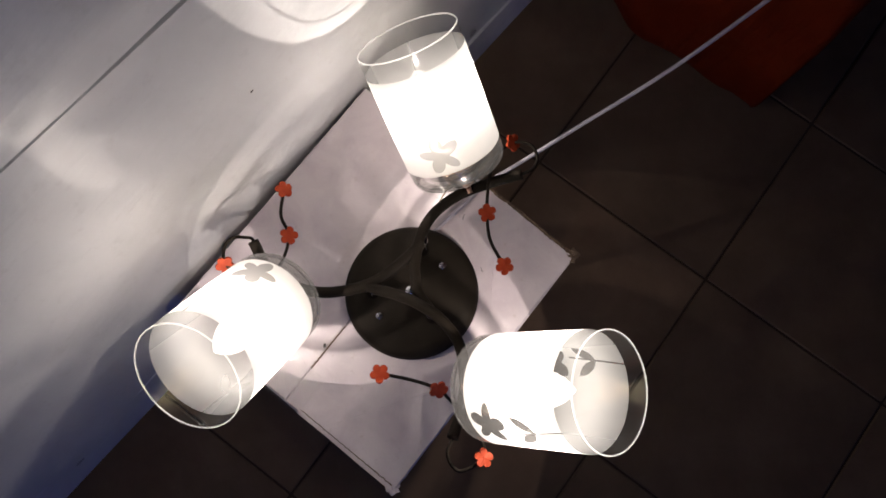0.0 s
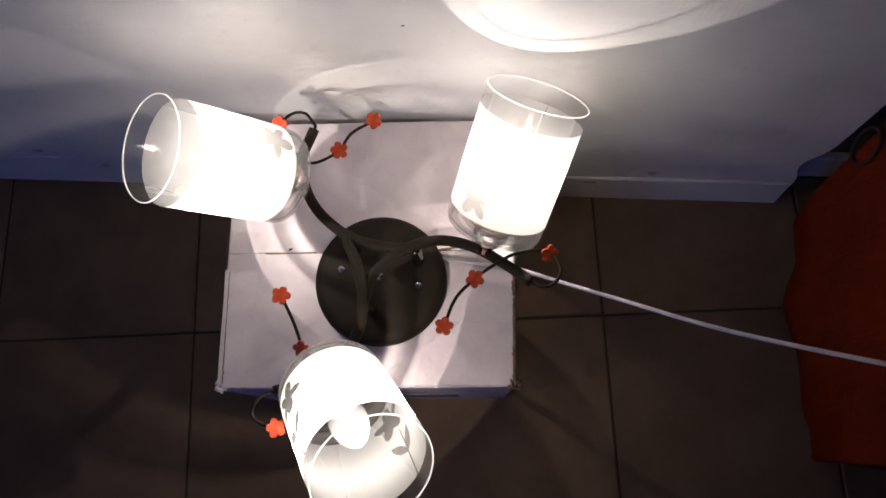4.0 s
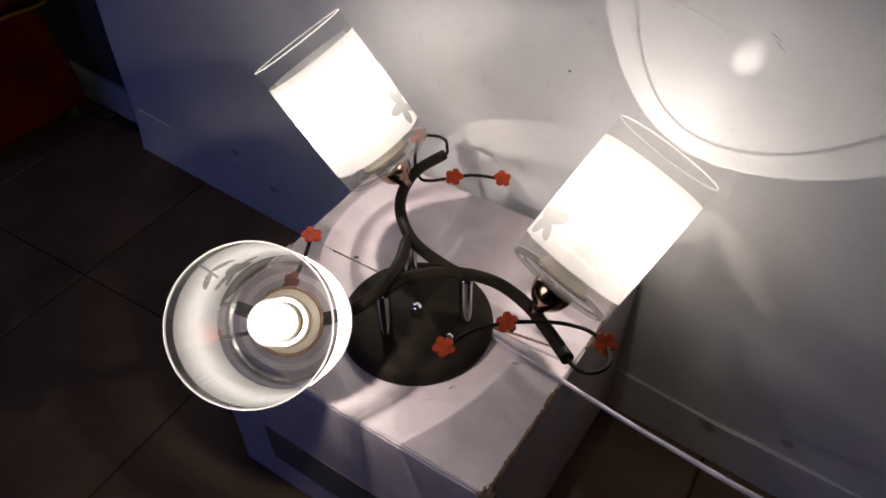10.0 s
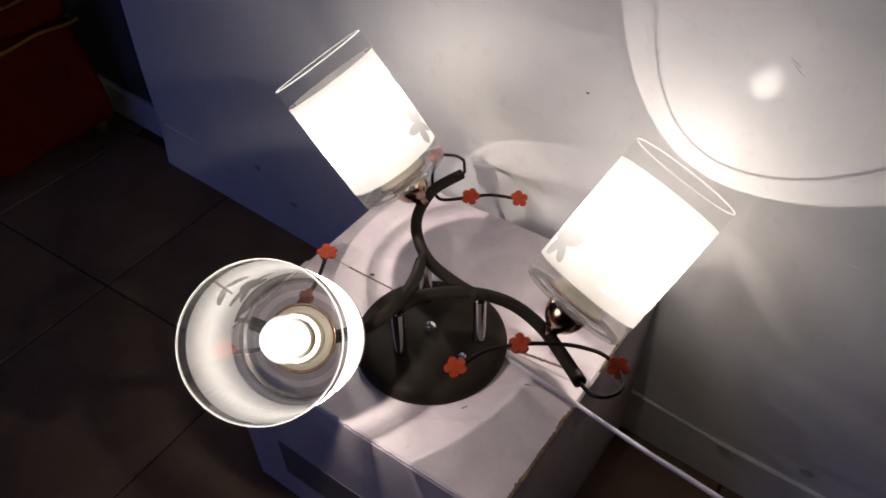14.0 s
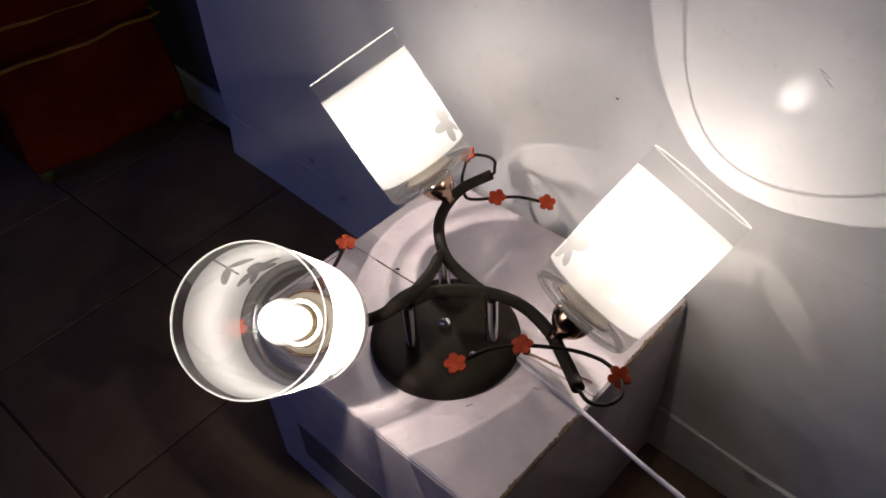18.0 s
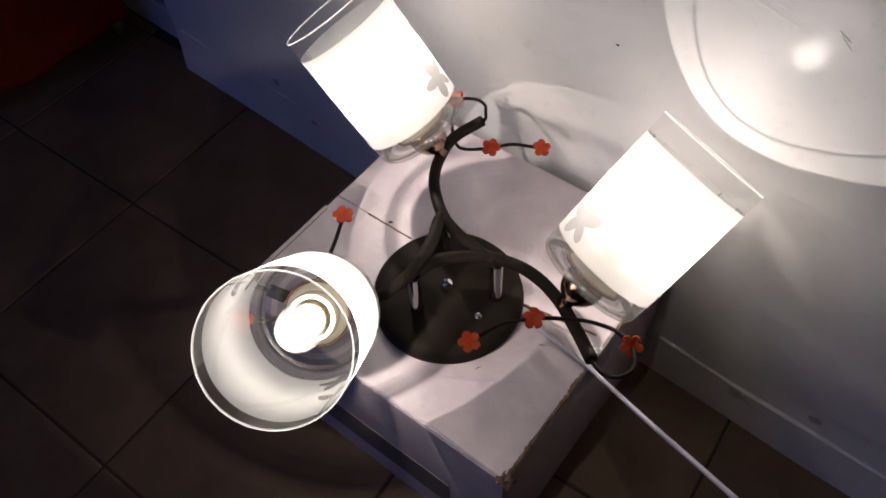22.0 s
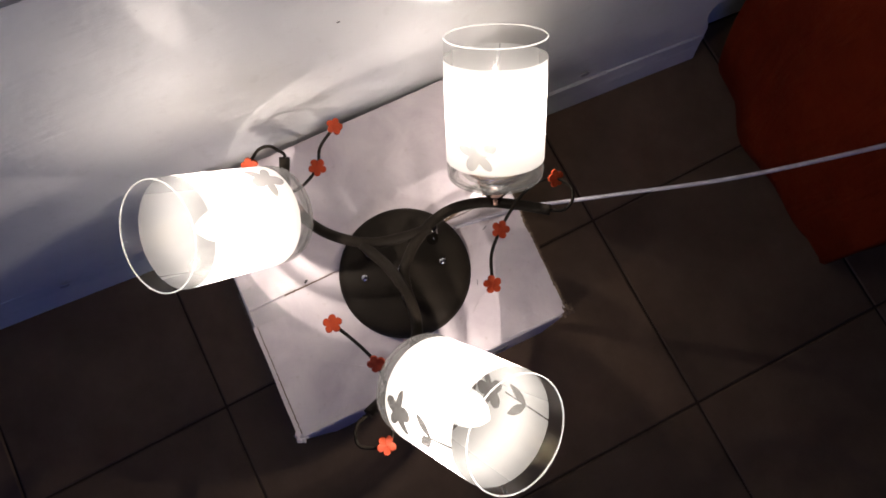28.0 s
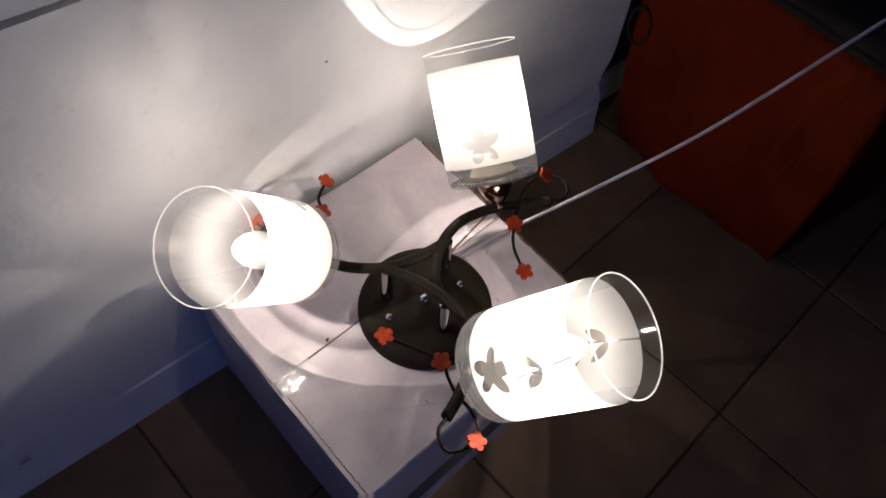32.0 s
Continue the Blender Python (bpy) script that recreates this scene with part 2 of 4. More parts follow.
def lit_edge():
    # white mix paints the light that the polished rim catches from inside
    k = Mat("light_whitened_glass_edge", (0.9, 0.9, 0.9), 0.5)
    spread = k.node("ShaderNodeBsdfTranslucent", Color=(0.9, 0.9, 0.89, 1))
    back = k.node("ShaderNodeBsdfDiffuse", Color=(0.85, 0.85, 0.84, 1))
    both = k.node("ShaderNodeMixShader", Fac=0.5)
    k.link(spread.outputs[0], both.inputs[1])
    k.link(back.outputs[0], both.inputs[2])
    clear, whole = k.node("ShaderNodeBsdfTransparent"), k.node("ShaderNodeMixShader", Fac=0.64)
    k.link(clear.outputs[0], whole.inputs[1])
    k.link(both.outputs[0], whole.inputs[2])
    k.link(whole.outputs[0], k.t.nodes["Material Output"].inputs["Surface"])
    return k.m


def lit_bulb():
    """Clear envelope of a burning bulb: mostly see-through, with the filament's glare in it."""
    k = Mat("burning_bulb", (1, 1, 1), 0.1)
    see = k.node("ShaderNodeBsdfTransparent")
    glow = k.node("ShaderNodeEmission", Color=(*LAMP_COLOUR, 1), Strength=8.0)
    mixer = k.node("ShaderNodeMixShader")
    apart = k.node("ShaderNodeSeparateXYZ")
    glare = k.node("ShaderNodeMapRange")
    glare.interpolation_type = "SMOOTHSTEP"
    for name, value in (("From Min", 0.052), ("From Max", 0.096), ("To Min", 0.004), ("To Max", 0.15)):
        glare.inputs[name].default_value = value
    k.link(k.place(), apart.inputs[0])
    k.link(apart.outputs[2], glare.inputs["Value"])
    k.link(glare.outputs[0], mixer.inputs[0])
    # banded tint puts the beam's dim zones and hot spot into the envelope's colour
    along = k.node("ShaderNodeMapRange")
    along.inputs["From Min"].default_value, along.inputs["From Max"].default_value = 0.03, 0.11
    k.link(apart.outputs[2], along.inputs["Value"])
    beam_tint = k.ramp(along.outputs[0], [((p - 0.03) / 0.08, (g, g, g)) for p, g in ((0.0471, 0.52), (0.0549, 0.39), (0.061, 0.47), (0.0706, 0.84), (0.0745, 0.92), (0.0784, 0.84), (0.0835, 0.68), (0.094, 0.58), (0.099, 0.45), (0.1023, 0.43), (0.1030, 1.0))])
    k.link(beam_tint, see.inputs[0])
    k.link(see.outputs[0], mixer.inputs[1])
    k.link(glow.outputs[0], mixer.inputs[2])
    k.link(mixer.outputs[0], k.t.nodes["Material Output"].inputs["Surface"])
    return k.m


def clear_tape():
    return sheen(Mat("clear_packing_tape", (1, 1, 1), 0.1), 0.03, 0.07, 0.10, (0.998, 0.996, 0.993), (60.0, 0.0020))


PAINT, WALL, CARD, BROWN = paint_white(), paint_wall(), card_white(), card_brown()
TILE, GROUT, BLACK, ENAMEL = tile_brown(), grout(), black_metal(), gloss_black()
CHROME = metal("polished_chrome", (0.9, 0.9, 0.92), 0.035)
COPPER = metal("dark_rose_chrome", (0.46, 0.30, 0.22), 0.14)
PETAL, CLOTH = leatherette(), cloth_orange()
hot = Mat("glowing_filament", (1, 1, 1))
wire_glow, wire_both = hot.node("ShaderNodeEmission", Color=(*LAMP_COLOUR, 1), Strength=12.0), hot.t.nodes.new("ShaderNodeAddShader")
hot.link(wire_glow.outputs[0], wire_both.inputs[0])
hot.link(hot.node("ShaderNodeBsdfTransparent").outputs[0], wire_both.inputs[1])
hot.link(wire_both.outputs[0], hot.t.nodes["Material Output"].inputs["Surface"])
HOT = hot.m
CAP = plain("dull_brass", (0.15, 0.115, 0.055), 0.45)
DISC, THICK = arc_tinted_glass("pressed_glass_bottom", 0.05, 0.012), arc_tinted_glass("thick_rounded_glass", 0.05, 0.05)
RIDGE = sheen(Mat("shiny_moulded_glass", (1, 1, 1), 0.03), 0.16, 0.75, 0.05, (0.62, 0.61, 0.60), (400.0, 0.0006))
# second and third are paler copies with the bulb's glare painted in
SMOKE, GLARED, GLARED_MORE = smoky_glass("smoky_clear_glass", (0.41, 0.40, 0.39), 0.055), smoky_glass("glare_pale_clear_glass", (0.52, 0.51, 0.50), 0.19), smoky_glass("glare_paler_clear_glass", (0.57, 0.56, 0.55), 0.29)
GLASS, FROST, BULB, TAPE, EDGE = clear_glass(), frosted(), lit_bulb(), clear_tape(), lit_edge()
CERAMIC = plain("cream_ceramic", (0.58, 0.53, 0.42), 0.3)
CORD = plain("white_pvc_cable", (0.46, 0.425, 0.49), 0.4, 200.0)
INK = plain("grey_printed_stripe", (0.19, 0.18, 0.155), 0.6)
PIPING = plain("yellow_piping", (0.34, 0.16, 0.025), 0.8)
OLIVE = plain("olive_foot_paint", (0.10, 0.12, 0.02), 0.6)
SEAT = plain("dark_brown_cloth", (0.014, 0.007, 0.004), 0.9)
# dirt specks and slits; also the shade colour inside the panel's gap
DARK = plain("dark_dirt_and_gap_shade", (0.05, 0.045, 0.04), 0.9)
SMEAR = plain("grey_smear", (0.40, 0.39, 0.38), 0.7)
CEILING = plain("dull_ceiling_paint", (0.16, 0.15, 0.14), 0.8)
FRAME = plain("white_window_paint", (0.6, 0.6, 0.6), 0.5)


# ---- building helpers ----
def part(name, bm, material, parent=None, label="", smooth=False, at=None):
    """Links a bmesh as one mesh object, under a thing or a part."""
    mesh = bpy.data.meshes.new(name)
    bm.to_mesh(mesh)
    bm.free()
    mesh.materials.append(material)
    if smooth:
        for p in mesh.polygons:
            p.use_smooth = True
    ob = new(name, mesh)
    if parent:
        ob.parent = parent
    if at is not None:
        ob.matrix_local = at
    return tagged(ob, label)


def thing(name, at, label, category, group="", kind=""):
    ob = new(name)
    ob.matrix_local = at
    return tagged(ob, label, category, group, kind)


def block(x0, x1, y0, y1, z0, z1, bevel=0.0, segments=2):
    bm = bmesh.new()
    bmesh.ops.create_cube(bm, size=1.0)
    for v in bm.verts:
        v.co = ((x0 + x1) / 2 + v.co.x * (x1 - x0), (y0 + y1) / 2 + v.co.y * (y1 - y0), (z0 + z1) / 2 + v.co.z * (z1 - z0))
    if bevel:
        bmesh.ops.bevel(bm, geom=bm.edges[:], offset=bevel, segments=segments, affect="EDGES", profile=0.5)
    return bm


def lathe(profile, segments=48, close=False):
    """A turned body from (radius, height) pairs; ends on the axis where the radius is 0."""
    bm = bmesh.new()
    rings = []
    for r, z in profile:
        if r < 1e-6:
            rings.append([bm.verts.new((0, 0, z))])
        else:
            rings.append([bm.verts.new((r * math.cos(a), r * math.sin(a), z)) for a in (2 * math.pi * i / segments for i in range(segments))])
    pairs = list(zip(rings, rings[1:])) + ([(rings[-1], rings[0])] if close else [])
    for a, b in pairs:
        for i in range(segments):
            j = (i + 1) % segments
            if len(a) == 1 and len(b) == 1:
                continue
            if len(a) == 1:
                bm.faces.new((a[0], b[j], b[i]))
            elif len(b) == 1:
                bm.faces.new((a[i], a[j], b[0]))
            else:
                bm.faces.new((a[i], a[j], b[j], b[i]))
    bmesh.ops.recalc_face_normals(bm, faces=bm.faces[:])
    return bm


def glide(points, steps=8):
    """A smooth line through the points."""
    pts = [Vector(p) for p in points]
    pts = [2 * pts[0] - pts[1]] + pts + [2 * pts[-1] - pts[-2]]
    line = []
    for a, b, c, d in zip(pts, pts[1:], pts[2:], pts[3:]):
        for i in range(steps):
            s = i / steps
            line.append(0.5 * (2 * b + (c - a) * s + (2 * a - 5 * b + 4 * c - d) * s * s + (3 * b - a - 3 * c + d) * s ** 3))
    return line + [pts[-2]]


def tube(line, radius, sides=14, end=None):
    """A round rod along a line; end: another radius at its far end."""
    bm = bmesh.new()
    n = len(line)
    side = None
    rings = []
    for i, p in enumerate(line):
        ahead = (line[min(i + 1, n - 1)] - line[max(i - 1, 0)]).normalized()
        if side is None:
            side = ahead.orthogonal().normalized()
        side = (side - ahead * side.dot(ahead)).normalized()
        up = ahead.cross(side)
        r = radius if end is None else radius + (end - radius) * i / (n - 1)
        rings.append([bm.verts.new(p + (side * math.cos(a) + up * math.sin(a)) * r) for a in (2 * math.pi * k / sides for k in range(sides))])
    for a, b in zip(rings, rings[1:]):
        for k in range(sides):
            bm.faces.new((a[k], a[(k + 1) % sides], b[(k + 1) % sides], b[k]))
    bm.faces.new(rings[0][::-1])
    bm.faces.new(rings[-1])
    bmesh.ops.recalc_face_normals(bm, faces=bm.faces[:])
    return bm


def sheet(x0, x1, z0, z1, nx, nz, depth, wobble=0.0, scale=6.0, seed=0.0, low_slope=0.0, high_slope=0.0):
    """An upright board whose front lies near y = 0 and whose face is slightly uneven; it goes back by depth."""
    bm = bmesh.new()
    front = [[None] * (nz + 1) for _ in range(nx + 1)]
    for i in range(nx + 1):
        for j in range(nz + 1):
            x = x0 + (x1 - x0) * i / nx
            low, high = z0 + low_slope * x, z1 + high_slope * x
            z = low + (high - low) * j / nz
            y = wobble * noise.noise(Vector((x * scale + seed, 3.1, z * scale)))
            front[i][j] = bm.verts.new((x, y, z))
    for i in range(nx):
        for j in range(nz):
            bm.faces.new((front[i][j], front[i + 1][j], front[i + 1][j + 1], front[i][j + 1]))
    back = bmesh.ops.extrude_face_region(bm, geom=bm.faces[:])["geom"]
    for v in back:
        if isinstance(v, bmesh.types.BMVert):
            v.co.y = depth
    bmesh.ops.recalc_face_normals(bm, faces=bm.faces[:])
    return bm


# ---- the room ----
EAST, WEST, SOUTH, NORTH, TOP = 1.7, -2.3, -2.3, 0.25, 2.5
tagged(part("ceiling", block(WEST, EAST, SOUTH, NORTH, TOP, TOP + 0.1), CEILING), "plain dull painted ceiling of the room", "ceiling", kind="structure")
tagged(part("wall_north", block(WEST, EAST, NORTH, NORTH + 0.12, 0, TOP), WALL), "grey painted wall behind the white panel", "wall", kind="structure")
tagged(part("wall_east", block(EAST, EAST + 0.12, SOUTH, NORTH, 0, TOP), WALL), "grey painted side wall of the room", "wall", kind="structure")
tagged(part("wall_west", block(WEST - 0.12, WEST, SOUTH, NORTH, 0, TOP), WALL), "grey painted side wall of the room", "wall", kind="structure")

tagged(part("baseboard", block(WEST, EAST, NORTH - 0.014, NORTH - 0.001, 0.0005, 0.07, 0.003), PAINT), "low white painted baseboard of the wall behind the panel", "baseboard", kind="structure")

# south wall with its window opening
WX0, WX1, WZ0, WZ1 = -1.9, -0.7, 0.9, 2.1
south = bmesh.new()
for x0, x1, z0, z1 in ((WEST, WX0, 0, TOP), (WX1, EAST, 0, TOP), (WX0, WX1, 0, WZ0), (WX0, WX1, WZ1, TOP)):
    piece = block(x0, x1, SOUTH - 0.12, SOUTH, z0, z1)
    m = bpy.data.meshes.new("piece")
    piece.to_mesh(m)
    piece.free()
    south.from_mesh(m)
    bpy.data.meshes.remove(m)
tagged(part("wall_south", south, WALL), "grey painted wall with a window", "wall", kind="structure")
window = thing("window_1", pose(0, 0, 0), "white framed window with dusk outside", "window", kind="structure")
for x0, x1, z0, z1 in ((WX0, WX0 + 0.05, WZ0, WZ1), (WX1 - 0.05, WX1, WZ0, WZ1), (WX0 + 0.05, WX1 - 0.05, WZ0, WZ0 + 0.05), (WX0 + 0.05, WX1 - 0.05, WZ1 - 0.05, WZ1)):
    part("window_frame", block(x0, x1, SOUTH - 0.09, SOUTH - 0.04, z0, z1, 0.004), FRAME, window)
pane = part("pane", block(WX0 + 0.05, WX1 - 0.05, SOUTH - 0.068, SOUTH - 0.062, WZ0 + 0.05, WZ1 - 0.05), GLASS, window)
dusk = new("window_daylight", bpy.data.lights.new("window_daylight", "AREA"))
dusk.data.shape, dusk.data.size, dusk.data.size_y = "RECTANGLE", WX1 - WX0 - 0.12, WZ1 - WZ0 - 0.12
dusk.data.energy, dusk.data.color = WINDOW_WATTS, DUSK_COLOUR
dusk.matrix_local = look(((WX0 + WX1) / 2, SOUTH - 0.03, (WZ0 + WZ1) / 2), ((WX0 + WX1) / 2, 0, (WZ0 + WZ1) / 2))

# ---- the white panel in front of the north wall ----
FACE = pose(0, 0.2, 0, -1.35)      # leans back a little
panel = thing("wall_panel", FACE, "white painted panel with a dark gap and a worn skirting, against the wall", "panel", kind="structure")
PX0, PX1, GAP0, GAP1 = -0.795, 0.548, 0.5885, 0.5948
board = sheet(PX0, PX1, 0.0, GAP0, 90, 44, 0.034, 0.0035, 7.0, 0.0, 0.0, -0.03)
for v in board.verts:
    if v.co.x > PX1 - 0.001:      # chipped end: notched a hand's width above the floor
        v.co.x -= 0.019 * math.exp(-((v.co.z - 0.125) / 0.03) ** 2) + 0.002 * noise.noise(Vector((0, 0, v.co.z * 40)))
part("lower_board", board, PAINT, panel)
part("upper_board", sheet(PX0, PX1, GAP1, 1.02, 60, 20, 0.034, 0.003, 7.0, 4.0, -0.03, 0.0), PAINT, panel)
# near-black strip that puts the gap's shade into its colour
part("gap_shade_backing", block(PX0 + 0.004, PX1 - 0.004, 0.027, 0.033, GAP0 - 0.03, GAP1 + 0.035), DARK, panel)


def skirting():
    """The proud strip along the foot, its upper edge higher at one end and never quite straight."""
    bm = bmesh.new()
    n = 70
    rows = []
    for i in range(n + 1):
        x = PX0 + 0.002 + (PX1 - PX0 - 0.004) * i / n
        high = 0.091 - 0.026 * min(1.0, i / n * 1.25) + 0.003 * noise.noise(Vector((x * 9, 0, 1.7)))
        if i == 0:
            high -= 0.02
        out = -0.0002 - 0.0026 * min(1.0, i / n * 1.4) + 0.0012 * noise.noise(Vector((x * 7, 2.2, 0)))
        low = 0.0
        rows.append([bm.verts.new((x, 0.004, low)), bm.verts.new((x, out - 0.004, low)), bm.verts.new((x, out - 0.0012, high * 0.48)),
                     bm.verts.new((x, out - 0.0002, high * 0.58)), bm.verts.new((x, out + 0.0005, high - 0.003)), bm.verts.new((x, 0.004, high + 0.001))])
    for a, b in zip(rows, rows[1:]):
        for k in range(5):
            bm.faces.new((a[k], a[k + 1], b[k + 1], b[k]))
    bm.faces.new(rows[0])
    bm.faces.new(rows[-1][::-1])
    bmesh.ops.recalc_face_normals(bm, faces=bm.faces[:])
    return bm


part("skirting", skirting(), PAINT, panel, "worn white skirting strip with an uneven upper edge")


def face(x, z):
    """How far the lower board's uneven front stands behind its middle plane."""
    return 0.0035 * noise.noise(Vector((x * 7.0, 3.1, z * 7.0)))


def smudge(w, h, seed):
    """A thin irregular flake of dirt."""
    bm = bmesh.new()
    ring = []
    for i in range(18):
        a = 2 * math.pi * i / 18
        k = 1 + 0.35 * noise.noise(Vector((math.cos(a) * 1.6 + seed, math.sin(a) * 1.6, seed)))
        ring.append(bm.verts.new((w * k * math.cos(a), 0, h * k * math.sin(a))))
    f = bm.faces.new(ring)
    top = bmesh.ops.extrude_face_region(bm, geom=[f])["geom"]
    for v in top:
        if isinstance(v, bmesh.types.BMVert):
            v.co.y -= 0.0006
            v.co.x *= 0.9
            v.co.z *= 0.9
    bmesh.ops.recalc_face_normals(bm, faces=bm.faces[:])
    return bm


for i, (x, z, w, h, off) in enumerate(((0.029, 0.435, 0.0019, 0.0006, 0.0022), (-0.524, 0.104, 0.0085, 0.005, 0.002), (-0.439, 0.073, 0.008, 0.004, 0.0065),
                                       (0.264, 0.063, 0.009, 0.004, 0.007), (0.345, 0.092, 0.007, 0.006, 0.003))):
    part("stain", smudge(w, h, i * 3.7), DARK if i == 0 else SMEAR, panel, "", at=pose(x, -off if z < 0.1 else face(x, z) - 0.0003, z, 0, 0, 0))


def ridge(x0, z0, x1, z1, r, out, seed):
    """A hairline fold in the paint that stands out of the board a little."""
    line = []
    for i in range(41):
        x, z = x0 + (x1 - x0) * i / 40, z0 + (z1 - z0) * i / 40
        x, z = x + 0.0014 * noise.noise(Vector((seed, i * 0.08, 0))), z + 0.0014 * noise.noise(Vector((i * 0.08, seed, 4)))
        line.append(Vector((x, face(x, z) + r - out * math.sin(math.pi * i / 40) ** 0.6, z)))
    return tube(line, r, 24)


FOLDS = [(0.17, 0.364, 0.53, 0.358, 0.0016, 0.0003), (0.07, 0.536, 0.188, 0.506, 0.0060, 0.00020), (0.10, 0.535, 0.182, 0.515, 0.0060, 0.00016), (0.189, 0.521, 0.200, 0.516, 0.0012, 0.00050), (0.192, 0.518, 0.204, 0.509, 0.0012, 0.00045),
         (-0.12, 0.545, 0.02, 0.525, 0.0040, 0.00012), (-0.04, 0.442, 0.03, 0.428, 0.0040, 0.00012)]
for k in range(26):
    x, z = 0.205 + 0.0066 * k, 0.522 - 0.0034 * k + 0.016 * math.sin(k * 2.1)
    FOLDS.append((x - 0.003, z - 0.016 - 0.012 * math.sin(k * 1.3) ** 2, x + 0.004, z + 0.020 + 0.014 * math.cos(k * 0.9) ** 2, 0.0050, 0.00009))
for k, (x0, z0, x1, z1, r, out) in enumerate(FOLDS):
    part("crease", ridge(x0, z0, x1, z1, r, out, k * 3.3), PAINT, panel, "", True)

# ---- the white carton under the lamp ----
BOX_TOP = 0.251
BW, BD = 0.163, 0.156
carton = thing("cardboard_box", pose(-0.0165, 0.0375, 0, 0, 0, 3.0), "white cardboard box with worn taped edges, standing against the white panel", "box")
WALLT = 0.004
SEAM = -0.004


def card(x0, x1, y0, y1, z0, z1, cell=0.012, wobble=0.0012, seed=0.0, bevel=0.0012):
    """A slightly wavy sheet of board."""
    bm = block(x0, x1, y0, y1, z0, z1, bevel, 1)
    cuts = max(2, int(max(x1 - x0, y1 - y0, z1 - z0) / cell / 2))
    long_edges = [e for e in bm.edges if e.calc_length() > 0.02]
    bmesh.ops.subdivide_edges(bm, edges=long_edges, cuts=cuts, use_grid_fill=True)
    for v in bm.verts:
        q = v.co * 14 + Vector((seed, seed * 0.7, seed * 1.3))
        v.co += wobble * Vector((noise.noise(q), noise.noise(q + Vector((9, 0, 0))), noise.noise(q + Vector((0, 9, 0)))))
    return bm


part("front_panel", card(-BW, BW, -BD, -BD + WALLT, 0.0015, BOX_TOP - 0.0045, wobble=0.0005, seed=1), CARD, carton)
part("back_panel", card(-BW, BW, BD - WALLT, BD, 0.0015, BOX_TOP - 0.0045, seed=2), CARD, carton)
part("side_panel", card(-BW, -BW + WALLT, -BD + WALLT, BD - WALLT, 0.0015, BOX_TOP - 0.003, seed=3), CARD, carton)
part("side_panel", card(BW - WALLT, BW, -BD + WALLT, BD - WALLT, 0.0015, BOX_TOP - 0.003, seed=4), CARD, carton)
part("bottom_panel", block(-BW + WALLT, BW - WALLT, -BD + WALLT, BD - WALLT, 0.002, 0.006), CARD, carton)
part("inner_flap", block(-BW + 0.006, -0.05, -BD + 0.006, BD - 0.006, BOX_TOP - 0.010, BOX_TOP - 0.0065), BROWN, carton)
part("inner_flap", block(0.05, BW - 0.006, -BD + 0.006, BD - 0.006, BOX_TOP - 0.010, BOX_TOP - 0.0065), BROWN, carton)
part("top_flap", card(-BW + 0.001, BW - 0.0015, -BD + 0.001, SEAM - 0.0003, BOX_TOP - 0.004, BOX_TOP, 0.014, 0.0008, 5), CARD, carton)
part("top_flap", card(-BW + 0.001, BW - 0.0015, SEAM + 0.0003, BD - 0.001, BOX_TOP - 0.004, BOX_TOP, 0.014, 0.0008, 6), CARD, carton)


def torn_edge(a, b, r, n, seed):
    """A frayed strip of bare board along an edge."""
    a, b = Vector(a), Vector(b)
    line = [a + (b - a) * i / n + 0.0012 * Vector((noise.noise(Vector((i * 0.9 + seed, 0, 0))), noise.noise(Vector((0, i * 0.9 + seed, 0))), noise.noise(Vector((0, 0, i * 0.9 + seed))))) for i in range(n + 1)]
    return tube(line, r, 7, r * 0.7)


def ragged_edge(x, y0, y1, wide, deep, seed):
    """Bare board showing where the white paper has torn away along a top edge."""
    bm, last = bmesh.new(), None
    n = int((y1 - y0) / 0.0016)
    for i in range(n + 1):
        y, ends = y0 + (y1 - y0) * i / n, min(1.0, i / 4, (n - i) / 4)
        a = max(0.0, 0.5 + 0.9 * noise.noise(Vector((y * 55, seed, 0))) + 0.5 * noise.noise(Vector((y * 300, seed, 3)))) * ends
        b = max(0.0, 0.5 + 0.9 * noise.noise(Vector((y * 70, seed, 7))) + 0.5 * noise.noise(Vector((y * 260, seed, 11)))) * ends
        lift = 0.0009 * noise.noise(Vector((y * 180, seed, 17)))
        row = [bm.verts.new(p) for p in ((x - 0.0006 - wide * a, y, BOX_TOP + 0.0004), (x - wide * a * 0.4, y, BOX_TOP + 0.0010 + lift), (x + 0.0009 + lift * 0.6, y, BOX_TOP + 0.0004), (x + 0.0005, y, BOX_TOP - 0.0012 - deep * b), (x - 0.003, y, BOX_TOP - 0.003))]
        if last:
            for k in range(5):
                bm.faces.new((last[k], last[k - 1], row[k - 1], row[k]))
        else:
            bm.faces.new(row)
        last = row
    bm.faces.new(last[::-1])
    bmesh.ops.recalc_face_normals(bm, faces=bm.faces)
    return bm


part("torn_edge", ragged_edge(BW, -BD + 0.003, SEAM - 0.024, 0.0042, 0.0040, 1.0), BROWN, carton, "torn brown board edge")
part("torn_edge", ragged_edge(BW, SEAM + 0.026, BD - 0.012, 0.0024, 0.0024, 5.0), BROWN, carton, "torn brown board edge")
part("torn_edge", torn_edge((-BW + 0.0015, -BD + 0.01, BOX_TOP - 0.002), (-BW + 0.0015, -0.015, BOX_TOP - 0.002), 0.0011, 40, 9.0), BROWN, carton, "torn brown board edge")
